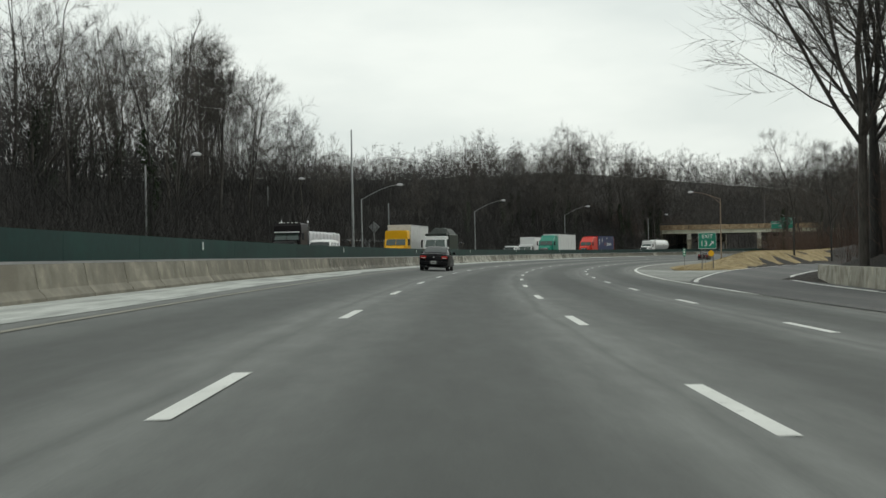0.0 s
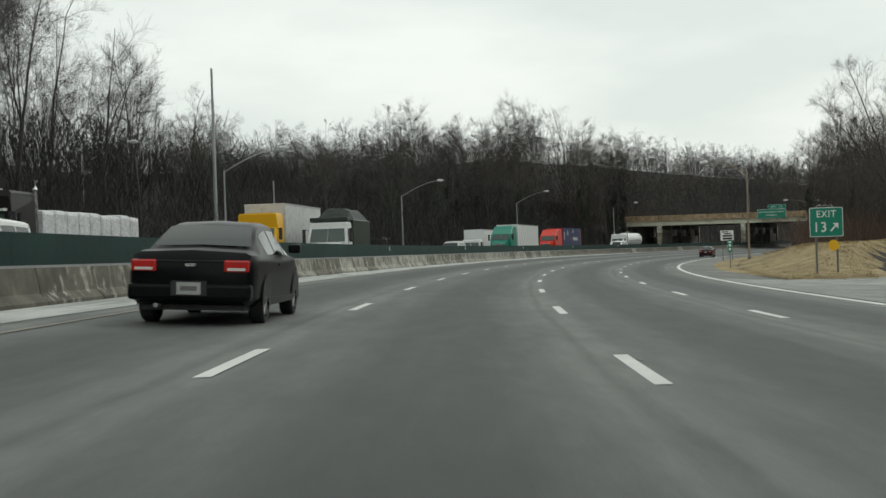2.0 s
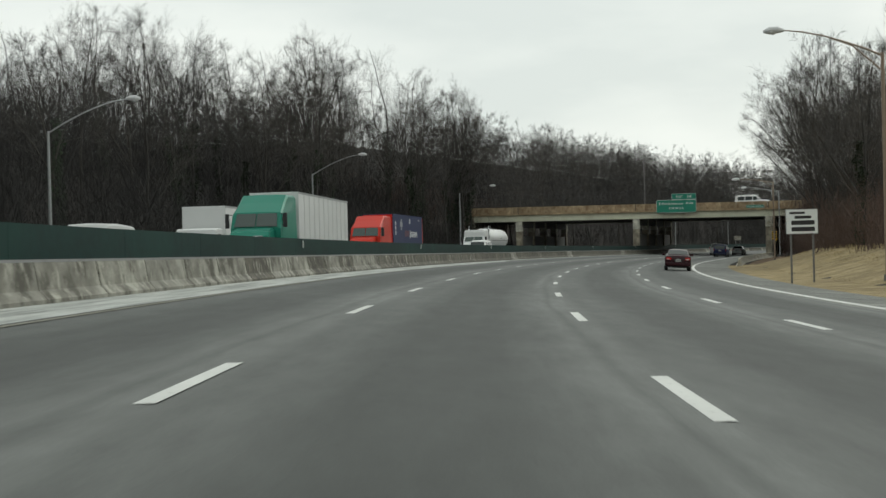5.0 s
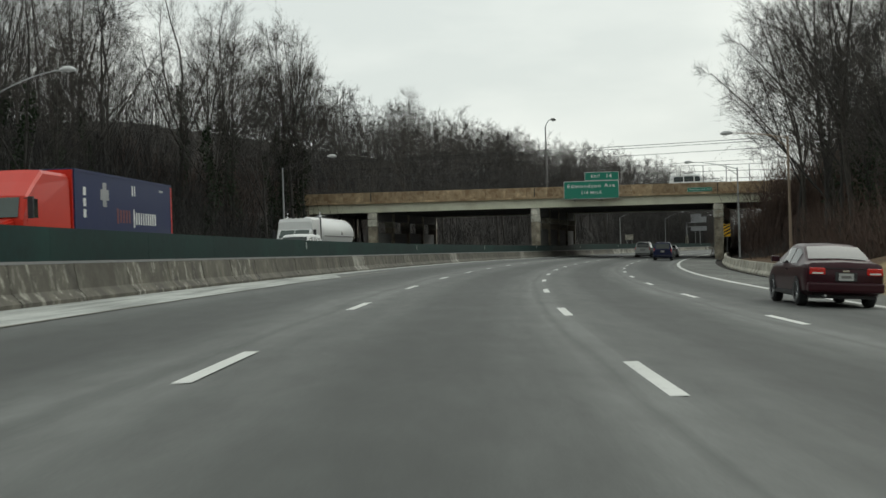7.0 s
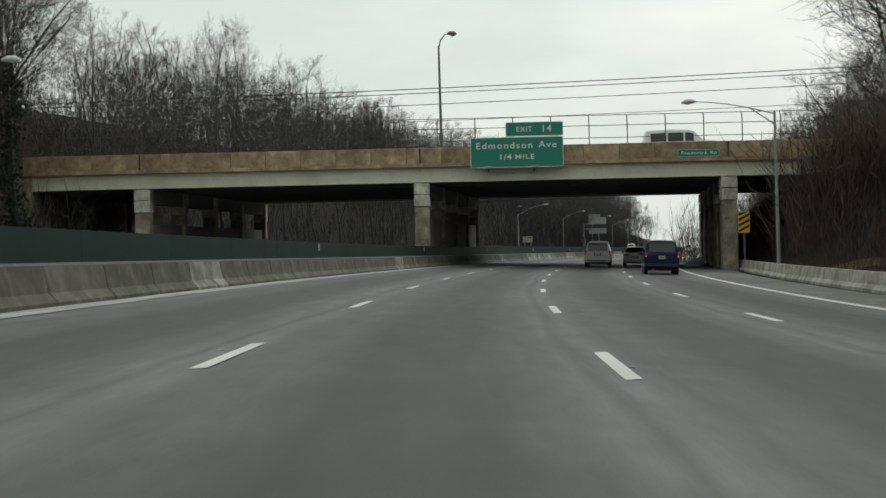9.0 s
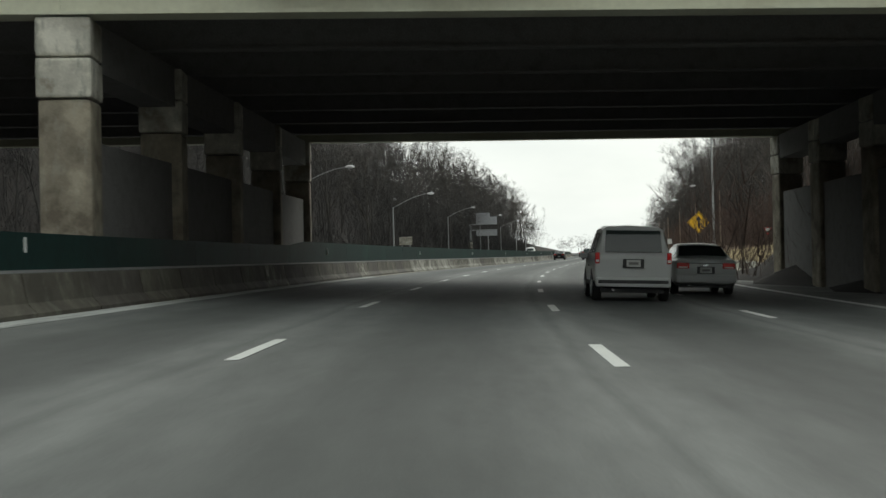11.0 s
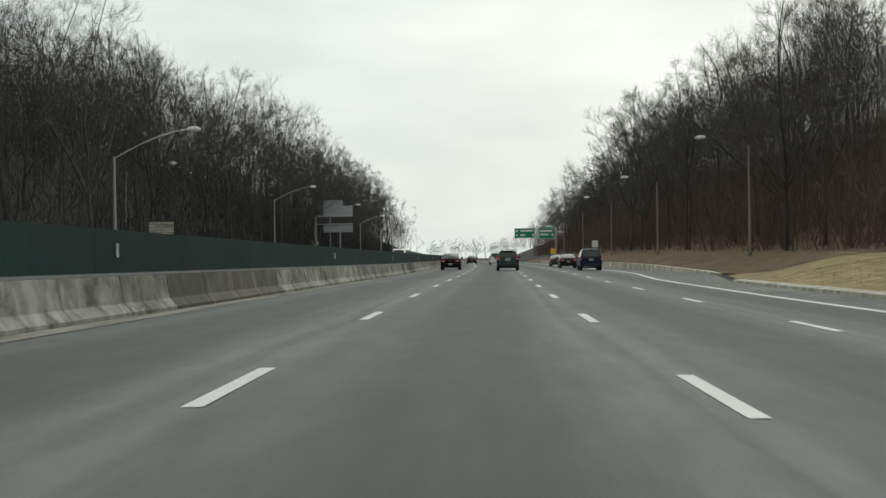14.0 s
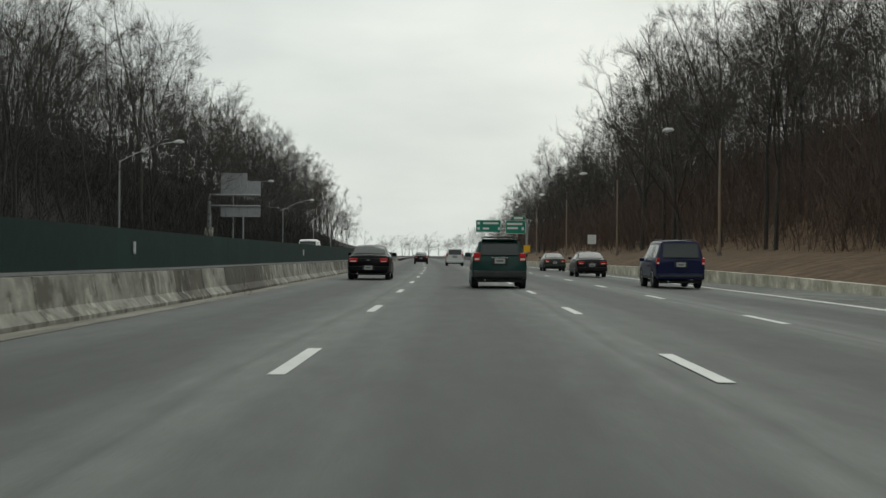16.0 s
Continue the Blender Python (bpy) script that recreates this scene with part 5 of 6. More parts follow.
glaze(mv, SUV, ("upright", 1.14, 1.64), (1.1, 0.6), [-1.9, -1.05, -0.15, 0.5, 0.8], 0.9)

for s_, o_, paint_, label_ in ((334.0, 7.4, PAINT_BLUE, "dark blue sport utility car at the bridge"), (356.0, 3.8, PAINT_SILVER, "silver minivan beyond the bridge")):
    uv_ = car(pose_at(s_, o_, road_z(s_, o_)) @ pose(0, 0, 0, 0, math.degrees(math.atan(bank(s_))), 0), SUV, paint_, label_, "car", 2.65, 0.35, 0.9, (0.82, 1.0, 0.055, 0.13), low_rear=0.5)
    glaze(uv_, SUV, ("upright", 1.14, 1.64), (1.1, 0.6), [-1.9, -1.05, -0.15, 0.5, 0.8], 0.9)
    part("bumper_step", box(-0.8, 0.8, -2.3, -2.14, 0.42, 0.5, 0.02), TRIM, uv_)

# oncoming cars and lorries beyond the screen; they face the camera
def facing(s, off, z=0.3):
    return pose_at(s, off, z, 180)


def oncoming_suv(s, off, paint, label):
    t = car(facing(s, off) @ Matrix.Diagonal((1.1, 1.15, 1.16, 1)), SUV, paint, label, "car", 2.7, 0.35, 0.9, (0.78, 1.02, 0.08, 0.17), "oncoming traffic", low_rear=0.5)
    glaze(t, SUV, ("upright", 1.14, 1.64), (1.1, 0.6), [-1.9, -1.05, -0.15, 0.5, 0.8], 0.9)
    return t


oncoming_suv(91, -13.0, PAINT_WHITE, "white oncoming sport utility car behind the screen")
oncoming_suv(189, -14.0, PAINT_SILVER, "silver oncoming sport utility car behind the screen")
oncoming_suv(276, -12.5, PAINT_WHITE, "white oncoming van behind the screen")
oncoming_suv(585, -12, PAINT_WHITE, "pale oncoming van behind the screen")


# Pale green base colour stands in for the sky reflected in the panes.
WINDSCREEN = plain("sky_tinted_windscreen", (0.05, 0.072, 0.064), 0.1, vary=0.3, scale=1.5, bump=0.0, dirty=0.0, gloss=0.6)


def cab(t, y0, length, width, height, hood, paint, style="flat", visor=None):
    """A lorry's cab with its bonnet; the front looks to +y and ends at y0. style: a flat-topped sleeper, a sloping roof fairing, or a low day cab."""
    w = width / 2
    back, front = y0 - length, y0 - hood
    lo, hi, slope, drop = {"flat": (0.62, 0.77, 0.55, 0.14), "fairing": (0.585, 0.75, 1.9, 0.24), "low": (0.6, 0.86, 0.6, 0.08), "tall": (0.56, 0.74, 0.3, 0.06)}[style]
    wz0, wz1 = height * lo, height * hi
    outline = [(back, 0.75), (back, height - 0.1), (back + 0.1, height), (front - slope, height), (front - slope * 0.6 - 0.1, height * (1 - drop * 0.45)), (front - 0.42, wz1 + 0.06), (front - 0.02, wz0 - 0.06), (front, 0.75)]
    c = bmesh.new()
    rows = []
    for x, k in ((-w, 0.955), (-w * 0.93, 0.992), (-w * 0.5, 1.0), (w * 0.5, 1.0), (w * 0.93, 0.992), (w, 0.955)):
        rows.append([c.verts.new((x * (1.0 if z < height * 0.8 else 0.95), y, 0.75 + (z - 0.75) * k)) for y, z in outline])
    for a, b in zip(rows, rows[1:]):
        for i in range(len(outline)):
            c.faces.new((a[i], b[i], b[(i + 1) % len(outline)], a[(i + 1) % len(outline)]))
    c.faces.new(rows[0])
    c.faces.new(rows[-1][::-1])
    part("cab", c, paint, t)
    h = bmesh.new()
    hw = w * 0.78
    prof = [(front - 0.05, 0.8), (front - 0.05, wz0 - 0.04), (y0 - 0.3, wz0 - 0.22), (y0, wz0 - 0.5), (y0, 0.8)]
    a = [h.verts.new((-hw, y, z)) for y, z in prof]
    b = [h.verts.new((hw, y, z)) for y, z in prof]
    for i in range(len(prof)):
        h.faces.new((a[i], b[i], b[(i + 1) % len(prof)], a[(i + 1) % len(prof)]))
    h.faces.new(a)
    h.faces.new(b[::-1])
    bmesh.ops.bevel(h, geom=h.edges[:], offset=0.07, segments=2, affect="EDGES")
    part("bonnet", h, paint, t)
    for side in (-1, 1):
        q = [(side * w * 0.02, front + 0.0, wz0), (side * w * 0.86, front - 0.02, wz0), (side * w * 0.8, front - 0.38, wz1), (side * w * 0.02, front - 0.36, wz1)]
        g = bmesh.new()
        vs = [g.verts.new((x, y + 0.03, z)) for x, y, z in q] + [g.verts.new((x, y - 0.01, z)) for x, y, z in q]
        for f in ((0, 1, 2, 3), (7, 6, 5, 4), (0, 4, 5, 1), (1, 5, 6, 2), (2, 6, 7, 3), (3, 7, 4, 0)):
            g.faces.new([vs[k] for k in f])
        part("windscreen", g, WINDSCREEN, t)
        part("side_window", box(min(side * w, side * (w + 0.01)), max(side * w, side * (w + 0.01)), front - 1.25, front - 0.5, wz0, wz1 - 0.03, 0.003), CAR_GLASS, t)
        mir = part("mirror", box(side * (w + 0.2) - 0.09, side * (w + 0.2) + 0.09, front - 0.22, front - 0.1, wz0 - 0.05, wz1, 0.02), TRIM, t)
        part("mirror_arm", tube([(side * (w - 0.02), front - 0.2, wz1 - 0.05), (side * (w + 0.2), front - 0.16, wz1 - 0.05)], [0.02, 0.02], 6), TRIM, mir)
        part("head_light", box(side * w * 0.62 - 0.14, side * w * 0.62 + 0.14, y0 - 0.08, y0 + 0.02, 0.95, 1.15, 0.02), LENS_CLEAR, t)
        part("door", box(min(side * (w - 0.02), side * (w + 0.006)), max(side * (w - 0.02), side * (w + 0.006)), front - 1.3, front - 0.35, 0.85, wz0 - 0.05, 0.003), paint, t)
    part("grille", box(-w * 0.5, w * 0.5, y0 - 0.02, y0 + 0.015, 0.85, wz0 - 0.55), CHROME, t)
    part("grille_rim", box(-w * 0.55, w * 0.55, y0 - 0.1, y0 + 0.03, wz0 - 0.54, wz0 - 0.46, 0.02), CHROME, t)
    part("bumper", box(-w, w, y0 - 0.15, y0 + 0.12, 0.45, 0.78, 0.04), CHROME, t)
    if visor:
        part("sun_visor", box(-w * 0.86, w * 0.86, front - 0.42, front - 0.1, wz1 + 0.03, wz1 + 0.13, 0.02), visor, t)
    if style == "flat":
        for x in (-0.7, -0.35, 0, 0.35, 0.7):
            part("roof_marker", box(x - 0.06, x + 0.06, front - 0.72, front - 0.56, height * 0.985, height * 0.985 + 0.1, 0.015), LENS_CLEAR, t)


def lorry(s, off, paint, label, cab_dims, body, category="lorry", stacks=False, visor=None, style="flat"):
    """cab_dims: length, height, bonnet. body(t, back) builds what the lorry carries behind y = back."""
    t = thing("lorry", facing(s, off), label, category, "oncoming traffic")
    ln, h, hood = cab_dims
    cab(t, 0.0, ln, 2.4, h, hood, paint, style, visor)
    end = body(t, -ln - 0.25)
    part("chassis", box(-0.45, 0.45, end + 0.3, -0.4, 0.5, 0.85), TRIM, t)
    ys = [-1.0, -ln + 0.1 - 0.6, -ln - 1.1] + ([end + 1.0, end + 2.2] if end < -9 else [end + 1.2])
    for y in ys:
        for side in (-1, 1):
            wheel(t, side * 1.05, y, 0.5, 0.28, side)
    if stacks:
        for side in (-1, 1):
            part("exhaust_pipe", tube([(side * 1.15, -ln + 0.2, 1.0), (side * 1.15, -ln + 0.2, h + 0.1), (side * 1.15, -ln + 0.12, h + 0.45)], [0.09, 0.09, 0.08], 10), CHROME, t)
    return t


def box_body(paint, length, z1, z0=1.0, rib=0.0, rim=STEEL):
    def make(t, back):
        b = part("box_body", box(-1.25, 1.25, back - length, back, z0, z1, 0.03), paint, t)
        for side in (-1, 1):
            for z in (z0 + 0.05, z1 - 0.05):
                part("edge_rail", box(min(side * 1.25, side * 1.27), max(side * 1.25, side * 1.27), back - length, back, z - 0.05, z + 0.05), rim, b)
            if rib:
                k = back - rib
                while k > back - length:
                    part("rib", box(min(side * 1.25, side * 1.275), max(side * 1.25, side * 1.275), k - 0.03, k + 0.03, z0 + 0.12, z1 - 0.12), paint, b)
                    k -= rib
        return back - length
    return make


def container_body(t, back):
    end = box_body(PAINT_NAVY, 12.2, 4.1, 1.2, 0.0, PAINT_NAVY)(t, back)
    b = [o for o in t.children if o.name.startswith("box_body")][0]
    rng = random.Random(12)
    marks = [(-3.2, 3.3, 0.42, 0.9, SIGN_BACK), (-3.2, 3.3, 0.95, 0.4, SIGN_BACK), (-1.0, 3.35, 0.28, 0.3, SIGN_WHITE), (-1.0, 2.95, 0.28, 0.3, SIGN_WHITE), (-1.0, 2.55, 0.28, 0.3, SIGN_WHITE), (-6.6, 3.6, 0.16, 0.4, SIGN_WHITE), (-6.9, 3.6, 0.12, 0.4, SIGN_WHITE), (-10.6, 3.75, 0.6, 0.1, SIGN_BACK)]
    marks += [(-4.7 - 0.36 * k, 2.55, 0.22, 0.5 if k else 0.6, DULL_RED) for k in range(5)]
    marks += [(-6.75 - 0.32 * k, 2.5, rng.uniform(0.14, 0.2), 0.48 if k else 0.72, SIGN_WHITE) for k in range(10)]
    for side in (-1, 1):
        for y, z, w, h, mat in marks:
            part("text_bar", box(min(side * 1.249, side * 1.256), max(side * 1.249, side * 1.256), back + y - w / 2, back + y + w / 2, z - h / 2, z + h / 2), mat, b)
        part("corner_post", box(min(side * 1.2, side * 1.262), max(side * 1.2, side * 1.262), end - 0.02, end + 0.14, 1.25, 4.08), PAINT_RED, b)
    part("bulkhead", box(-1.2, 1.2, back, back + 0.12, 1.2, 4.05), PAINT_RED, t)
    return end


def load_body(t, back):
    part("flatbed", box(-1.25, 1.25, back - 13, back, 1.1, 1.3, 0.02), TRIM, t)
    rng = random.Random(3)
    for k in range(9):
        y = back - 0.3 - k * 1.4
        b = bmesh.new()
        add_box(b, -1.15, 1.15, y - 1.34, y, 1.305, 3.1 + rng.uniform(-0.06, 0.06), 0.18)
        part("bale", b, BAG, t, "shrink-wrapped white bale")
    return back - 13


def tank_body(t, back):
    ys = (-11.2, -11.1, -10.8, -10.3, -0.9, -0.4, -0.1, 0.0)
    b = tube([(0, back + y, 2.4) for y in ys], [0.25, 0.65, 1.0, 1.15, 1.15, 1.0, 0.65, 0.25], 32)
    k = part("tank", b, PAINT_WHITE, t, "white cylindrical tank", smooth=True)
    for side in (-1, 1):
        part("side_strip", box(min(side * 1.14, side * 1.17), max(side * 1.14, side * 1.17), back - 10.2, back - 0.9, 2.16, 2.22), DARK_STEEL, k)
        part("side_mark", box(min(side * 1.14, side * 1.165), max(side * 1.14, side * 1.165), back - 6.4, back - 6.1, 2.3, 2.5), DARK_STEEL, k)
    part("hatch", tube([(0, back - 4.0, 3.5), (0, back - 4.0, 3.68)], [0.3, 0.26], 14), STEEL, k)
    part("walkway", box(-0.25, 0.25, back - 7.5, back - 3.0, 3.54, 3.58), STEEL, k)
    part("hand_rail", tube([(0.3, back - 7.4, 3.5), (0.3, back - 7.3, 3.8), (0.3, back - 5.0, 3.8), (0.3, back - 4.9, 3.5)], [0.02] * 4, 6), STEEL, k)
    return back - 11.2


def dump_body(t, back):
    part("tipper_body", box(-1.2, 1.2, back - 5.5, back, 1.1, 3.0, 0.05), PAINT_OLIVE, t)
    b = bmesh.new()
    rng = random.Random(8)
    n = 9
    vs = [[b.verts.new((-1.1 + 2.2 * i / (n - 1), back - 5.3 + 5.1 * j / (n - 1), 3.0 + (0 if i in (0, n - 1) or j in (0, n - 1) else 0.7 * (1 - (2 * i / (n - 1) - 1) ** 4) + rng.uniform(-0.05, 0.05)))) for i in range(n)] for j in range(n)]
    for j in range(n - 1):
        for i in range(n - 1):
            b.faces.new((vs[j][i], vs[j][i + 1], vs[j + 1][i + 1], vs[j + 1][i]))
    part("load_cover", b, TARP, t, "dark bulging tarpaulin")
    return back - 5.5


lorry(104, -19.2, PAINT_GREY, "dark grey lorry pulling shrink-wrapped bales", (4.6, 3.75, 1.5), load_body, stacks=True, visor=PAINT_WHITE)
lorry(130.5, -15.2, PAINT_YELLOW, "yellow-cabbed box lorry with pale grey body", (2.8, 3.5, 1.0), box_body(TRAILER, 9.5, 4.1), style="tall")
tipper = lorry(131, -11.2, PAINT_WHITE, "white-cabbed tipper lorry with dark covered load", (2.8, 2.85, 1.2), dump_body, style="low")
part("cab_guard", box(-1.12, 1.12, -2.75, -1.7, 2.86, 3.12, 0.06), TARP, tipper, "dark folded sheet over the cab roof")
lorry(213, -18.2, PAINT_WHITE, "white box lorry behind the median screen", (2.3, 2.45, 0.7), box_body(PAINT_WHITE, 6.2, 3.7), style="low")
lorry(204, -12.4, PAINT_TEAL, "green lorry with a white box trailer", (4.8, 3.8, 1.3), box_body(PAINT_WHITE, 13.0, 4.0, 1.1, 1.2), style="fairing")
lorry(243, -15.6, PAINT_RED, "red lorry with a dark blue container", (5.6, 3.9, 1.3), container_body, style="fairing")
lorry(287, -16.0, PAINT_WHITE, "white tanker lorry behind the median screen", (4.4, 3.35, 1.5), tank_body, stacks=True)

vb = thing("van", bridge_pose(17.6, 4.0, 6.85, -90) @ Matrix.Diagonal((1.1, 1.15, 1.12, 1)), "white van on the bridge behind the fence", "van")
car_body(vb, [(y * 1.05, zb, zs, zr * 1.08, w, wr) for y, zb, zs, zr, w, wr in SUV], PAINT_WHITE)
VST = [(y * 1.05, zb, zs, zr * 1.08, w, wr) for y, zb, zs, zr, w, wr in SUV]
for a, b in ((-1.9, -1.0), (-0.9, 0.0), (0.1, 0.6)):
    for side in (-1, 1):
        glass_strip(vb, "side_window", VST, a, b, 0.12, 0.82, side)
for y in (-1.35, 1.35):
    for side in (-1, 1):
        wheel(vb, side * 0.78, y, 0.34, 0.21, side)

# ---- trees ----
def grow(rng, height, girth, spread, first, leaders, limbs, subs, twigs, tips=1, long=2.0):
    """A bare tree as (from, to, radius, radius, level): the trunk forks into rising leaders, whose limbs curve up into a rounded crown of side branches and fine twigs."""
    segs = []
    wide, mid, half = height * spread, height * (0.53 + first * 0.35), height * (0.47 - first * 0.35)

    def shoot(p, d, length, r0, r1, level, n, bend, lift=0.05):
        pts = [p]
        for i in range(n):
            d = (d + Vector((rng.gauss(0, bend), rng.gauss(0, bend), rng.gauss(0, bend) + lift))).normalized()
            q = pts[-1] + d * (length / n)
            segs.append((pts[-1], q, r0 + (r1 - r0) * i / n, r0 + (r1 - r0) * (i + 1) / n, level))
            pts.append(q)
        return pts

    def along(pts, f):
        k = min(int(f * (len(pts) - 1)), len(pts) - 2)
        return pts[k].lerp(pts[k + 1], f * (len(pts) - 1) - k), (pts[k + 1] - pts[k]).normalized()

    def fork(d, side_on, up):
        side = d.orthogonal().normalized()
        side.rotate(Matrix.Rotation(rng.uniform(0, 6.28), 3, d))
        return (d * 0.8 + side * side_on + Vector((0, 0, up))).normalized()

    def reach(p, d):
        """How far a limb goes before it meets the rounded outline of the crown."""
        px, py, pz = p.x / wide, p.y / wide, (p.z - mid) / half
        dx, dy, dz = d.x / wide, d.y / wide, d.z / half
        qa, qb, qc = dx * dx + dy * dy + dz * dz, px * dx + py * dy + pz * dz, px * px + py * py + pz * pz - 1
        disc = qb * qb - qa * qc
        return max(height * 0.05, (-qb + math.sqrt(disc)) / qa) if disc > 0 else height * 0.06

    trunk = shoot(Vector((0, 0, -0.8)), Vector((rng.gauss(0, 0.03), rng.gauss(0, 0.03), 1)).normalized(), height * (first + 0.08), girth, girth * 0.78, 0, 4, 0.035, 0.06)
    turn = rng.uniform(0, 6.28)
    for i in range(leaders):
        turn += math.tau / leaders + rng.gauss(0, 0.35)
        tilt = rng.uniform(0.04, 0.15) if i == 0 else rng.uniform(0.32, 0.85)
        p = trunk[-1] if i < 2 else along(trunk, rng.uniform(0.72, 0.98))[0]
        d = Vector((math.cos(turn) * tilt, math.sin(turn) * tilt, 1)).normalized()
        length = reach(p, d) * (0.97 if i == 0 else rng.uniform(0.82, 0.97))
        r = girth * (0.62 if i == 0 else rng.uniform(0.36, 0.52))
        leader = shoot(p, d, length, r, 0.03, 0, 6, 0.085, 0.012)
        swing = rng.uniform(0, 6.28)
        for k in range(limbs):
            f = 0.08 + 0.91 * (k + rng.random()) / limbs
            p1, d1 = along(leader, min(f, 0.99))
            swing += 2.4 + rng.gauss(0, 0.5)
            flat = Vector((p1.x, p1.y, 0))
            flat = flat.normalized() * 0.25 if flat.length > 0.3 else Vector()
            d2 = (d1 * 0.75 + Vector((math.cos(swing), math.sin(swing), 0)) * rng.uniform(0.75, 1.3) + flat + Vector((0, 0, 0.08))).normalized()
            l1 = min(reach(p1, d2) * 0.96, height * 0.34 * (1.12 - 0.6 * f)) * rng.uniform(0.75, 1.0)
            r1 = max(0.028, (r + (0.03 - r) * f) * 0.46)
            limb = shoot(p1, d2, l1, r1, 0.014, 1, 4, 0.15, 0.035)
            for j in range(subs):
                g = 0.14 + 0.86 * (j + rng.random()) / subs
                p2, d3 = along(limb, min(g, 0.99))
                l2 = max(0.9, l1 * rng.uniform(0.32, 0.58) * (1.2 - 0.65 * g))
                sub = shoot(p2, fork(d3, 0.72, 0.08), l2, max(0.012, r1 * 0.34 * (1.1 - 0.6 * g)), 0.006, 2, 2, 0.15, 0.06)
                for m in range(twigs):
                    p3, d4 = along(sub, min(0.12 + 0.88 * (m + rng.random()) / twigs, 0.99))
                    l3 = rng.uniform(0.5, 0.95) * min(long * 1.25, l2 * 1.3)
                    tip = shoot(p3, fork(d4, 0.6, 0.12), l3, 0.0, 0.0, 3, 1, 0.06)
                    for o in range(tips):
                        p4, d5 = along(tip, rng.uniform(0.25, 0.8))
                        shoot(p4, fork(d5, 0.6, 0.12), l3 * rng.uniform(0.45, 0.8), 0.0, 0.0, 4, 1, 0.05)
    return segs


def prisms(segs, sides, thick):
    """Tapered prisms for branches and slender slivers for the finest twigs, as corners and triangles."""
    verts, faces = [], []
    for i, (p, q, a, b, level) in enumerate(segs):
        n = sides[level]
        d = (q - p).normalized()
        u = d.orthogonal().normalized()
        v = d.cross(u)
        base = len(verts)
        if n == 2:
            a = max(a, thick * (1.0 if level < 4 else 0.75))
            side = u * math.cos(i * 2.4) + v * math.sin(i * 2.4)
            verts += [tuple(p + side * a), tuple(p - side * a), tuple(q)]
            faces.append((base, base + 1, base + 2))
            continue
        ring = [(u * math.cos(math.tau * k / n) + v * math.sin(math.tau * k / n)) for k in range(n)]
        verts += [tuple(p + w * a) for w in ring] + [tuple(q + w * max(b, 0.004)) for w in ring]
        for k in range(n):
            j = (k + 1) % n
            faces += [(base + k, base + j, base + n + j), (base + k, base + n + j, base + n + k)]
    return np.array(verts, np.float32), np.array(faces, np.int32)


def mesh_of(name, verts, faces, material):
    me = bpy.data.meshes.new(name)
    me.vertices.add(len(verts))
    me.vertices.foreach_set("co", np.ascontiguousarray(verts, np.float32).ravel())
    me.loops.add(faces.size)
    me.loops.foreach_set("vertex_index", np.ascontiguousarray(faces, np.int32).ravel())
    me.polygons.add(len(faces))
    me.polygons.foreach_set("loop_start", np.arange(0, faces.size, 3, dtype=np.int32))
    me.materials.append(material)
    me.update(calc_edges=True)
    return me


def tree_kind(seed, height, girth, spread, first, leaders, limbs, subs, twigs, tips, thick, twig_material):
    segs = grow(random.Random(seed), height, girth, spread, first, leaders, limbs, subs, twigs, tips)
    stem, fine = [g for g in segs if g[4] < 2], [g for g in segs if g[4] >= 2]
    return mesh_of("trunk", *prisms(stem, (6, 3), 0.02), BARK), mesh_of("crown", *prisms(fine, (7, 4, 2, 2, 2), thick), twig_material)


def plant(kind, x, y, z, size, turn, label, group, tilt=0.0):
    t = new("tree")
    t.matrix_world = pose(x, y, z, tilt, 0, turn) @ Matrix.Diagonal((size, size, size, 1))
    tagged(t, label, "tree", group)
    for nm, me in zip(("trunk", "crown"), kind):
        o = new(nm, me)
        o.parent = t
    return t


SHAPES = ((25, .24, .32, .26, 4), (26, .22, .27, .34, 3), (23, .2, .3, .3, 3), (27, .27, .35, .22, 5), (24, .2, .24, .38, 3), (24, .24, .36, .18, 5))
NEAR = [(tree_kind(10 + i, h, g, sp, fi, le, 30 // le, 7, 10, 1, 0.0122, TWIG), h) for i, (h, g, sp, fi, le) in enumerate(SHAPES)]
MID = [(tree_kind(30 + i, h, g, sp, fi, le, 26 // le, 6, 8, 1, 0.018, FAR_TWIG), h) for i, (h, g, sp, fi, le) in enumerate(SHAPES)]


def canopy(s, off):
    """Height of the treetops above the road."""
    if off < 0:
        top = np.interp(s, [0, 90, 126, 143, 172, 194, 203, 225, 262, 300, 325, 340, 352, 390, 480, 565, 640, 730, 1050], [22, 22, 23.5, 25, 20, 15.5, 14.2, 16.2, 20.6, 21.6, 25.6, 25.6, 21, 24, 23, 24, 29, 28, 32])
        return float(top * (1 + max(0, -off - 34) * 0.02))
    top = np.interp(s, [0, 100, 150, 225, 250, 285, 340, 400, 480, 563, 631, 666, 714, 853], [19, 18, 14, 14, 16.5, 21, 25, 20, 21.6, 23.8, 27.2, 24.5, 24, 20])
    return float(top * (1 + max(0, off - 24) * 0.022))


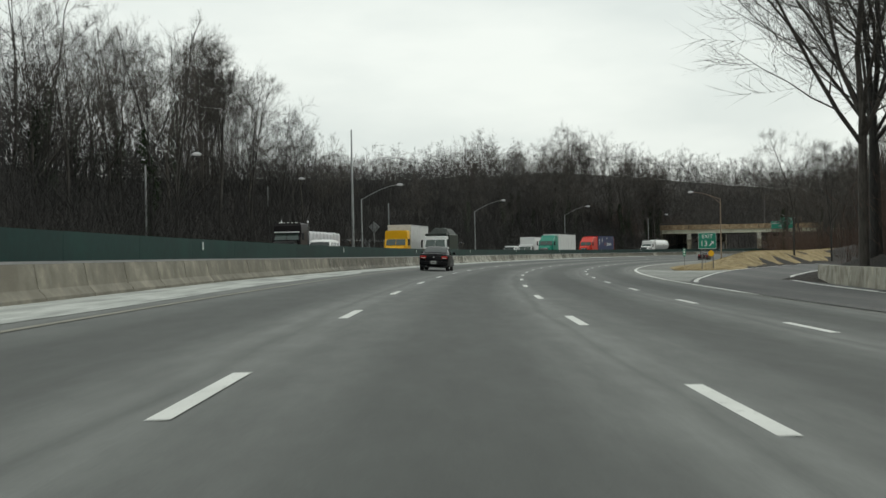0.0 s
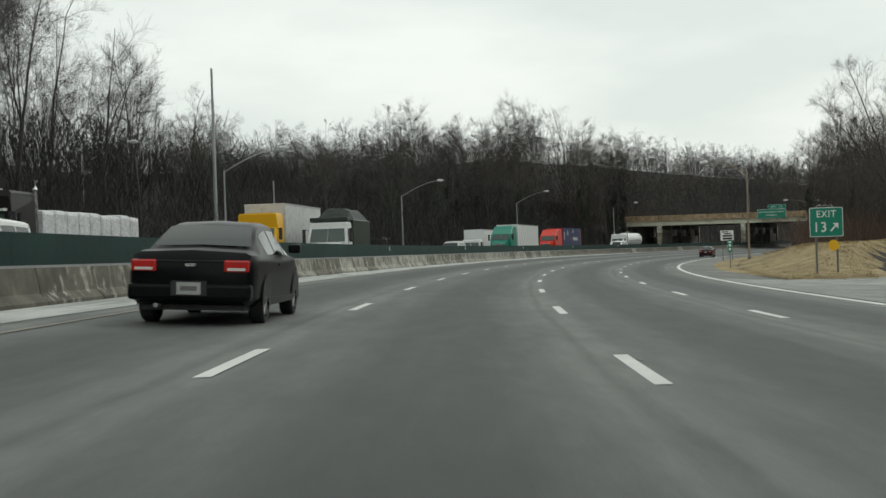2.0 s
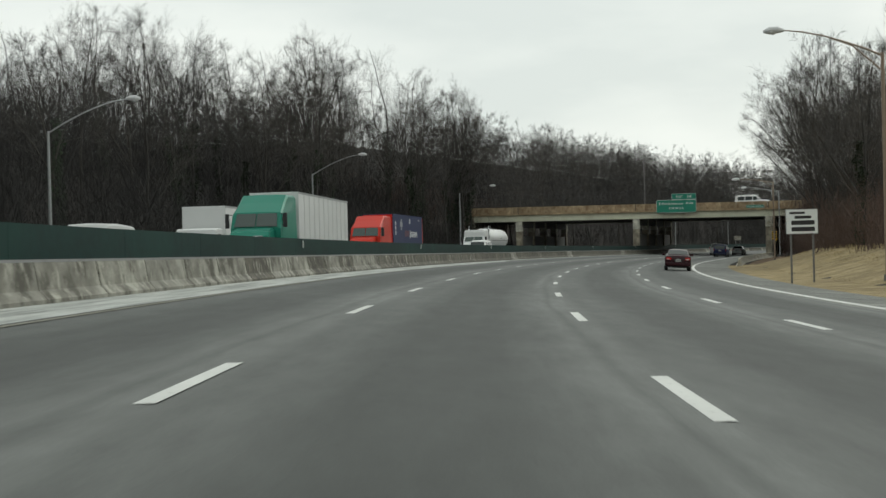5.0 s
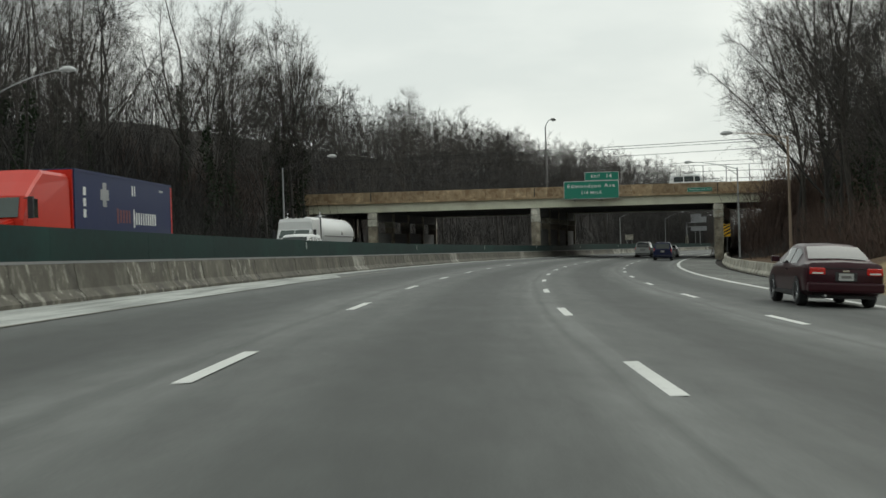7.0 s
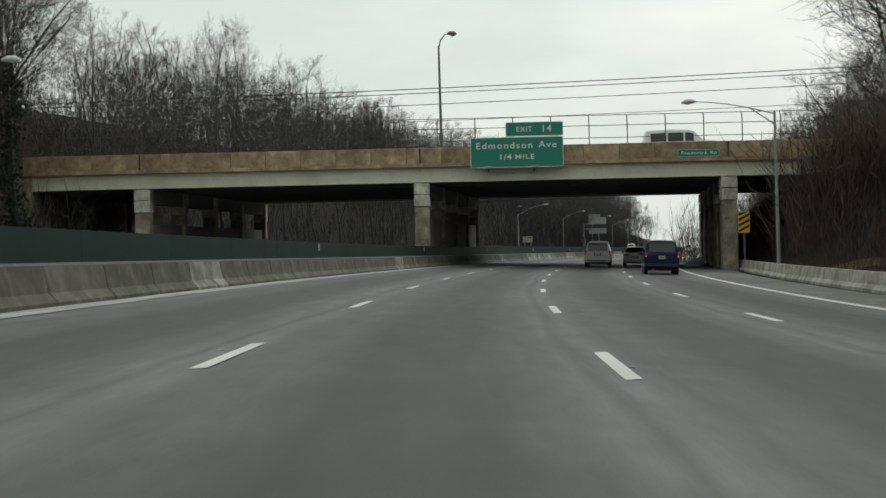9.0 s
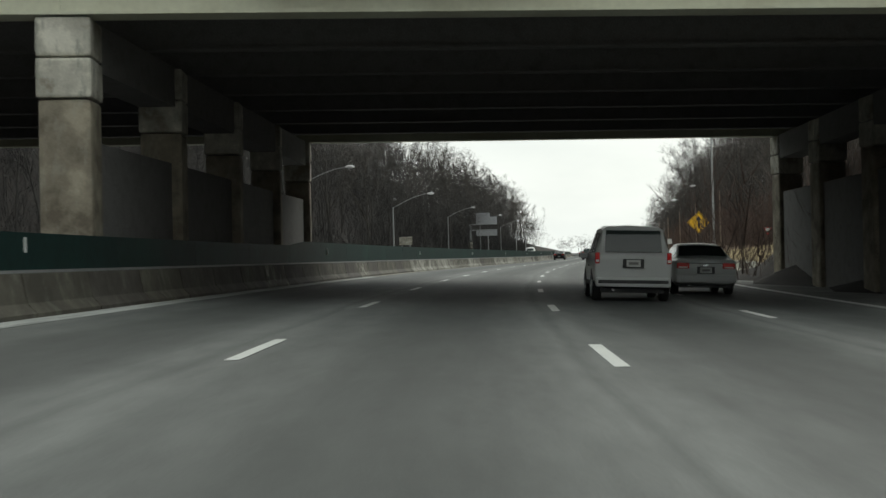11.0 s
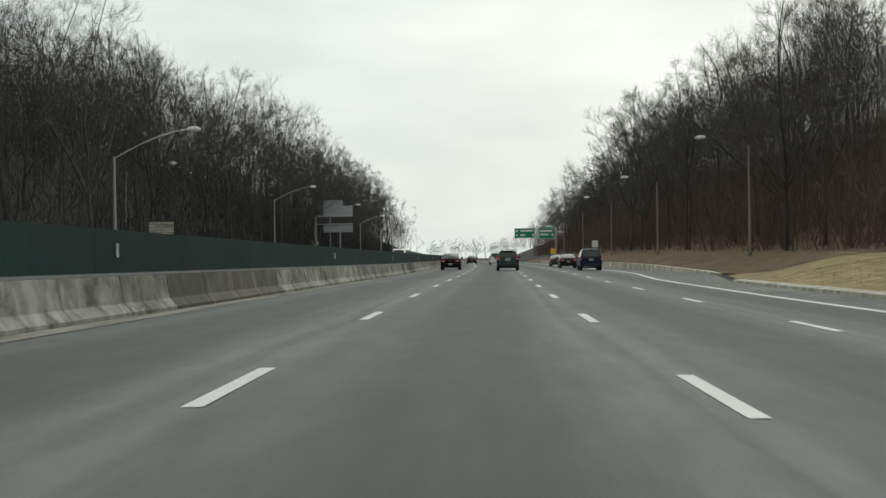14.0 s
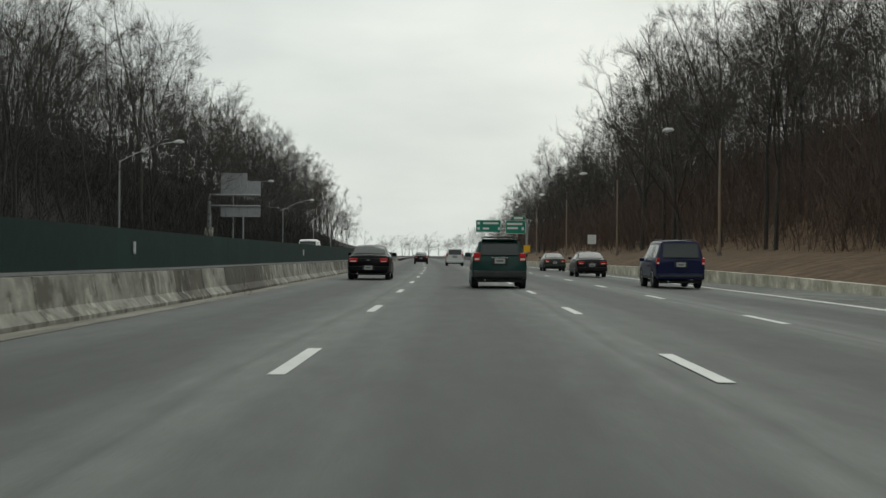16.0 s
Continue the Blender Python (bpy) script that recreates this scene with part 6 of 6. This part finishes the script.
wood_rng = random.Random(5)
TREES = []
for s0, s1, step, off0, off1 in ((20, 330, 6.2, -33, -46), (255, 345, 5.0, -40, -54), (90, 165, 6.0, -38, -52), (330, 560, 7.0, -29, -44), (560, 900, 7.5, -29, -48)):
    s = s0
    while s < s1:
        TREES.append((s + wood_rng.uniform(-2.5, 2.5), wood_rng.uniform(off1, off0), "woods beside the opposite carriageway"))
        s += step
for s0, s1, step, off0, off1 in ((95, 235, 9, 44, 64), (232, 334, 3.1, 20.5, 38), (384, 440, 5, 23, 42), (440, 560, 4.8, 22.5, 40), (560, 860, 6, 22, 42)):
    s = s0
    while s < s1:
        TREES.append((s + wood_rng.uniform(-2, 2), wood_rng.uniform(off0, off1), "woods on the right-hand bank"))
        s += step


def in_bridge_road(x, y, lo=-3, hi=31):
    u = (x - BR_O.x) * BR_U.x + (y - BR_O.y) * BR_U.y
    n = (x - BR_O.x) * BR_N.x + (y - BR_O.y) * BR_N.y
    return lo < n < hi and (u < -24 or u > 22)


def ivy_mesh():
    """Climbing ivy: thousands of small leaves in clumps round a trunk."""
    rng = random.Random(77)
    verts, faces = [], []
    for k in range(1000):
        f = rng.random() ** 1.2
        z, r = 0.3 + 13 * f, (0.35 + 0.75 * rng.random() ** 2) * (1.15 - 0.5 * f)
        a = rng.uniform(0, 6.28)
        c = Vector((math.cos(a) * r + 0.4 * math.sin(z * 0.7), math.sin(a) * r + 0.4 * math.cos(z * 0.5), z))
        u = Vector((rng.gauss(0, 1), rng.gauss(0, 1), rng.gauss(0, 1))).normalized()
        v = u.orthogonal().normalized()
        e = rng.uniform(0.09, 0.2)
        b = len(verts)
        verts += [tuple(c + u * e), tuple(c + v * e * 0.8), tuple(c - u * e), tuple(c - v * e * 0.8)]
        faces.append((b, b + 1, b + 2, b + 3))
    me = bpy.data.meshes.new("ivy")
    me.from_pydata(verts, [], faces)
    me.materials.append(IVY)
    return me


IVY_MESH = ivy_mesh()
for s, off, group in TREES:
    x, y = spot(s, off)
    if in_bridge_road(x, y):
        continue
    near = s < 600
    clad = (95 < s < 150 or 190 < s < 330) and wood_rng.random() < 0.3
    kind, tall = wood_rng.choice(NEAR if near else MID)
    z_ = land(s, off)
    t_ = plant(kind, float(x), float(y), z_, max(0.4, (canopy(s, off) - z_) / tall) * wood_rng.choice((0.8, 0.88, 0.95, 1.0, 1.04)), wood_rng.uniform(0, 360),
               "tall bare winter tree clad in dark ivy" if clad else "tall bare winter tree with grey-brown bark", group, wood_rng.uniform(-4, 4))
    if clad:
        o = new("ivy", IVY_MESH)
        o.parent = t_
        o["label"] = "dark green climbing ivy"
for u_, n_, size_, k_ in ((-24.6, -5, 0.85, 4), (-25.8, -3, 0.9, 1), (-25.6, -9, 0.9, 2), (-27.5, -5.5, 0.9, 0), (-34, -4, 0.95, 0), (-30.5, -13, 0.9, 4), (-37, -10, 1.0, 3), (-27.5, -10, 0.75, 2)):
    q_ = BR_O + BR_U * u_ + BR_N * n_
    t_ = plant(NEAR[k_][0], q_.x, q_.y, float(ground_z(np.array([q_.x]), np.array([q_.y]))[0]), size_, u_ * 47, "tall bare winter tree clad in dark ivy", "woods beside the opposite carriageway", 2)
    o = new("ivy", IVY_MESH)
    o.parent = t_
    o["label"] = "dark green climbing ivy"
for s, off, tall in ((288, 22.5, 23), (297, 21.2, 24), (306, 21.4, 25), (316, 21.4, 25), (326, 20.4, 26), (334, 20.0, 25)):
    plant(NEAR[int(s) % 4][0], *at(s, off, land(s, off)), tall / 25, s * 53, "tall bare winter tree leaning over the shoulder wall", "woods on the right-hand bank", 3)
plant(NEAR[2][0], *at(170, 26.4, land(170, 26.4)), 0.72, 40, "lone bare tree on the grass bank", "trees on the grass bank")
plant(NEAR[0][0], *at(174, 31, land(174, 31)), 0.6, 200, "leaning bare tree on the grass bank", "trees on the grass bank", 6)
for s, off, size in ((64, 18.4, 1.0), (67, 19.6, 0.95), (61, 20.4, 0.9), (70, 20.6, 1.0), (60, 23.5, 1.05), (66, 23.5, 0.9), (72, 26.5, 1.0), (58, 26, 1.0), (62, 21.5, 0.95), (80, 31, 0.95), (66, 31, 1.0)):
    plant(NEAR[(3, 1, 2, 0, 5)[int(s * 3 + off) % 5]][0], *at(s, off, land(s, off)), size, s * 40, "big bare tree beside the exit ramp", "trees beside the ramp")


# the depth of the woods: thinner trees behind the front rows, joined into one mesh of branches
def thicket(seed, count, shrub):
    """Small sets of corners and triangles for slender trees or many-stemmed shrubs, one metre tall."""
    out = []
    for k in range(count):
        rng = random.Random(seed + k)
        if shrub:
            segs = []
            for i in range(6):
                a, tilt = rng.uniform(0, 6.28), rng.uniform(0.05, 0.55)
                p = Vector((rng.gauss(0, 0.1), rng.gauss(0, 0.1), -0.04))
                d = Vector((math.cos(a) * tilt, math.sin(a) * tilt, 1)).normalized()
                q = p + d * rng.uniform(0.4, 0.6)
                e = q + (d + Vector((rng.gauss(0, 0.2), rng.gauss(0, 0.2), 0.1))).normalized() * rng.uniform(0.25, 0.45)
                segs += [(p, q, 0.005, 0, 3), (p.lerp(q, 0.7), e, 0.0042, 0, 3)]
                for j in range(4):
                    c = p.lerp(q, rng.uniform(0.2, 1.0)) if j % 2 else q.lerp(e, rng.uniform(0.0, 0.9))
                    segs.append((c, c + (d + Vector((rng.gauss(0, 0.5), rng.gauss(0, 0.5), rng.gauss(0.1, 0.25)))).normalized() * rng.uniform(0.18, 0.42), 0.0038, 0, 4))
            out.append(prisms(segs, (3, 3, 3, 2, 2), 0.003))
        else:
            segs = grow(rng, 20.0, rng.uniform(0.1, 0.16), rng.uniform(0.22, 0.34), rng.uniform(0.12, 0.3), 2, 6, 4, 6, 0, 3.6)
            v, f = prisms(segs, (3, 2, 2, 2, 2), 0.021)
            out.append((v / 20.0, f))
    return out


SLENDER, SHRUBS = thicket(300, 9, False), thicket(400, 12, True)


def woods(name, spots, label, material, seed, stout=1.0):
    """Copies of slender trees and shrubs at the given places and heights, joined."""
    rng = random.Random(seed)
    verts, faces, base = [], [], 0
    for x, y, z, h in spots:
        shrub = h < 8.5
        v, f = rng.choice(SHRUBS if shrub else SLENDER)
        a, w = rng.uniform(0, 6.28), h * rng.uniform(0.85, 1.25) * (stout if not shrub else 1.0)
        c, d = math.cos(a) * w, math.sin(a) * w
        lean_x, lean_y = rng.gauss(0, 0.05), rng.gauss(0, 0.05)
        verts.append(np.column_stack([x + v[:, 0] * c - v[:, 1] * d + v[:, 2] * h * lean_x, y + v[:, 0] * d + v[:, 1] * c + v[:, 2] * h * lean_y, z + v[:, 2] * h]))
        faces.append(f + base)
        base += len(v)
    return tagged(new(name, mesh_of(name, np.concatenate(verts), np.concatenate(faces), material)), label, "woods", kind="stuff")


def scatter(rng, n, s_range, off_range, h_range, skew=1.0):
    out = []
    while len(out) < n:
        s = rng.uniform(*s_range)
        off = off_range[0] + (off_range[1] - off_range[0]) * rng.random() ** skew
        if s < 100 and off > 0:
            off += float(ramp_outer(s)) - 13
        x, y = spot(s, off)
        if in_bridge_road(x, y, -2, 30):
            continue
        out.append((float(x), float(y), s, off, rng.uniform(*h_range)))
    xs, ys = np.array([o[0] for o in out]), np.array([o[1] for o in out])
    zs = ground_z(xs, ys)
    return [(o[0], o[1], float(z), max(1.0, min(o[4], (0.8 if o[2] < 380 else 0.9) * canopy(o[2], o[3]) - float(z))) if o[4] > 8.5 else o[4]) for o, z in zip(out, zs)]


deep = random.Random(21)
# The last 60 trees here stand unseen behind the start, added to darken reflections.
woods("woods_left", scatter(deep, 230, (25, 340), (-39, -62), (9, 16)) + scatter(deep, 190, (0, 370), (-40, -90), (11, 19), 1.3) + scatter(deep, 430, (385, 660), (-29, -85), (10, 19), 1.2) + scatter(deep, 170, (640, 1080), (-28, -70), (14, 24)) + scatter(deep, 120, (265, 400), (-46, -95), (9, 15)) + scatter(deep, 170, (290, 480), (-64, -170), (9, 14)) + scatter(deep, 70, (490, 640), (-44, -75), (14, 20)) + scatter(deep, 60, (400, 640), (-85, -200), (12, 18)) + scatter(deep, 110, (600, 900), (-28, -48), (10, 18)) + scatter(deep, 60, (-150, 20), (-34, -60), (12, 20)), "deep bare winter woods on rising ground, plus unseen rear trees", FAR_TWIG, 1)
# These too end with 60 unseen trees behind the start, added for car reflections.
woods("woods_right", scatter(deep, 90, (35, 85), (20, 50), (12, 20)) + scatter(deep, 180, (100, 345), (42, 110), (11, 19)) + scatter(deep, 120, (235, 345), (24, 46), (8.6, 18)) + scatter(deep, 260, (380, 860), (28, 110), (12, 22), 1.3) + scatter(deep, 100, (480, 680), (24, 48), (12, 24)) + scatter(deep, 120, (470, 660), (38, 72), (10, 18)) + scatter(deep, 90, (840, 1080), (20, 60), (8.6, 16)) + scatter(deep, 150, (640, 900), (25, 55), (10, 18)) + scatter(deep, 60, (-150, 30), (20, 50), (12, 20)), "bare winter woods on the right-hand bank, plus unseen rear trees", FAR_TWIG, 2)
woods("woods_hill", scatter(deep, 460, (300, 760), (-120, -420), (11, 16)), "bare woods on the far hillside", HAZED_TWIG, 8, 1.7)
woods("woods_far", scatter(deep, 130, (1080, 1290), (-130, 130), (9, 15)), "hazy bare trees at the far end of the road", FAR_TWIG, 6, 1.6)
woods("undergrowth_left", scatter(deep, 2900, (10, 760), (-28.5, -50), (2.0, 6.5), 1.3) + scatter(deep, 1500, (20, 400), (-40, -68), (5, 8.4)) + scatter(deep, 900, (380, 660), (-40, -66), (5, 8.4)) + scatter(deep, 900, (30, 330), (-29, -42), (3, 7.5)) + scatter(deep, 600, (600, 900), (-27.5, -44), (4, 8.4)) + scatter(deep, 450, (230, 350), (-48, -78), (5, 8.4)), "dense leafless brush at the foot of the woods", BRUSH, 3)
woods("undergrowth_right", scatter(deep, 420, (346, 376), (16.5, 34), (3, 8)) + scatter(deep, 350, (380, 440), (21, 46), (2, 7)) + scatter(deep, 300, (35, 85), (16, 40), (1.2, 5)) + scatter(deep, 250, (48, 92), (18, 34), (5, 8.4)) + scatter(deep, 1700, (225, 350), (19.5, 60), (2.0, 5.5), 1.3) + scatter(deep, 900, (130, 230), (40, 75), (2, 8)) + scatter(deep, 1900, (430, 760), (24.5, 60), (1.5, 7.5), 1.3) + scatter(deep, 1500, (480, 660), (22, 46), (1.2, 7)) + scatter(deep, 700, (640, 900), (22, 46), (4, 8.4)), "dense leafless brush on the bank", BANK_BRUSH, 4)
ends = []
for n_ in range(900):
    u, n = (deep.uniform(22, 60) if n_ % 2 else deep.uniform(-60, -25.5)), deep.choice((deep.uniform(-14, -0.6), deep.uniform(28.6, 42)))
    p = BR_O + BR_U * u + BR_N * n
    ends.append((p.x, p.y, float(ground_z(np.array([p.x]), np.array([p.y]))[0]), deep.uniform(2, 6.5)))
for n_ in range(420):
    u, n = deep.uniform(22, 34), deep.uniform(-4, 33)
    p = BR_O + BR_U * u + BR_N * n
    z = float(ground_z(np.array([p.x]), np.array([p.y]))[0])
    ends.append((p.x, p.y, z, min(deep.uniform(1.2, 3.4), max(0.6, 5.4 - z) if -1 < n < 29 else 9)))
woods("undergrowth_bridge", ends, "leafless brush on the bridge's banks", BANK_BRUSH, 5)


# dormant grass on the verges: bent blades in tufts
def grass(name, s0, s1, inner, outer, count, seed, lift):
    rng = np.random.RandomState(seed)
    s = rng.uniform(s0, s1, count)
    off = inner + (outer(s) - inner) * rng.rand(count)
    x, y = spot(s, off)
    s, x, y = (np.repeat(v, 5) for v in (s, x, y))
    x, y = x + rng.normal(0, 0.12, len(x)), y + rng.normal(0, 0.12, len(x))
    z = ground_z(x, y) + lift
    a, h, w, bend = rng.uniform(0, 6.28, len(x)), rng.uniform(0.035, 0.11, len(x)), rng.uniform(0.012, 0.03, len(x)), rng.uniform(0.2, 0.9, len(x))
    dx, dy = np.cos(a), np.sin(a)
    tri = np.stack([np.column_stack([x + dy * w, y - dx * w, z]), np.column_stack([x - dy * w, y + dx * w, z]), np.column_stack([x + dx * h * bend, y + dy * h * bend, z + h])], 1).reshape(-1, 3)
    faces = [(k, k + 1, k + 2) for k in range(0, len(tri), 3)]
    return tagged(link_mesh(name, tri, faces, BLADES), "tufts of dormant straw-coloured grass", "grass", kind="stuff")


grass("grass_tufts", 116, 266, 13.2, lambda s: np.where(s < 190, np.maximum(13.3, np.minimum(31.0, ramp_inner(s) - 1.6)), 31.0), 9500, 41, 0.1)
grass("grass_tufts_bank", 414, 478, 12.1, lambda s: 24.5 + 0 * s, 4500, 42, 0.1)

# dry weeds in a break of the median wall's foot
for k_, (s_, o_, h_) in enumerate(((504.0, -5.55, 0.62), (503.4, -5.45, 0.4), (505.0, -5.5, 0.35))):
    v_, f_ = SHRUBS[k_]
    weeds = new("weed_clump", mesh_of("weed_clump", v_ * np.array([h_ * 1.1, h_ * 1.1, h_]), f_, DRY_WEED))
    weeds.matrix_world = pose_at(s_, o_, float(road_z(s_, o_)))
    tagged(weeds, "clump of dry brown weeds at the wall's foot", "weeds", "weeds along the wall")
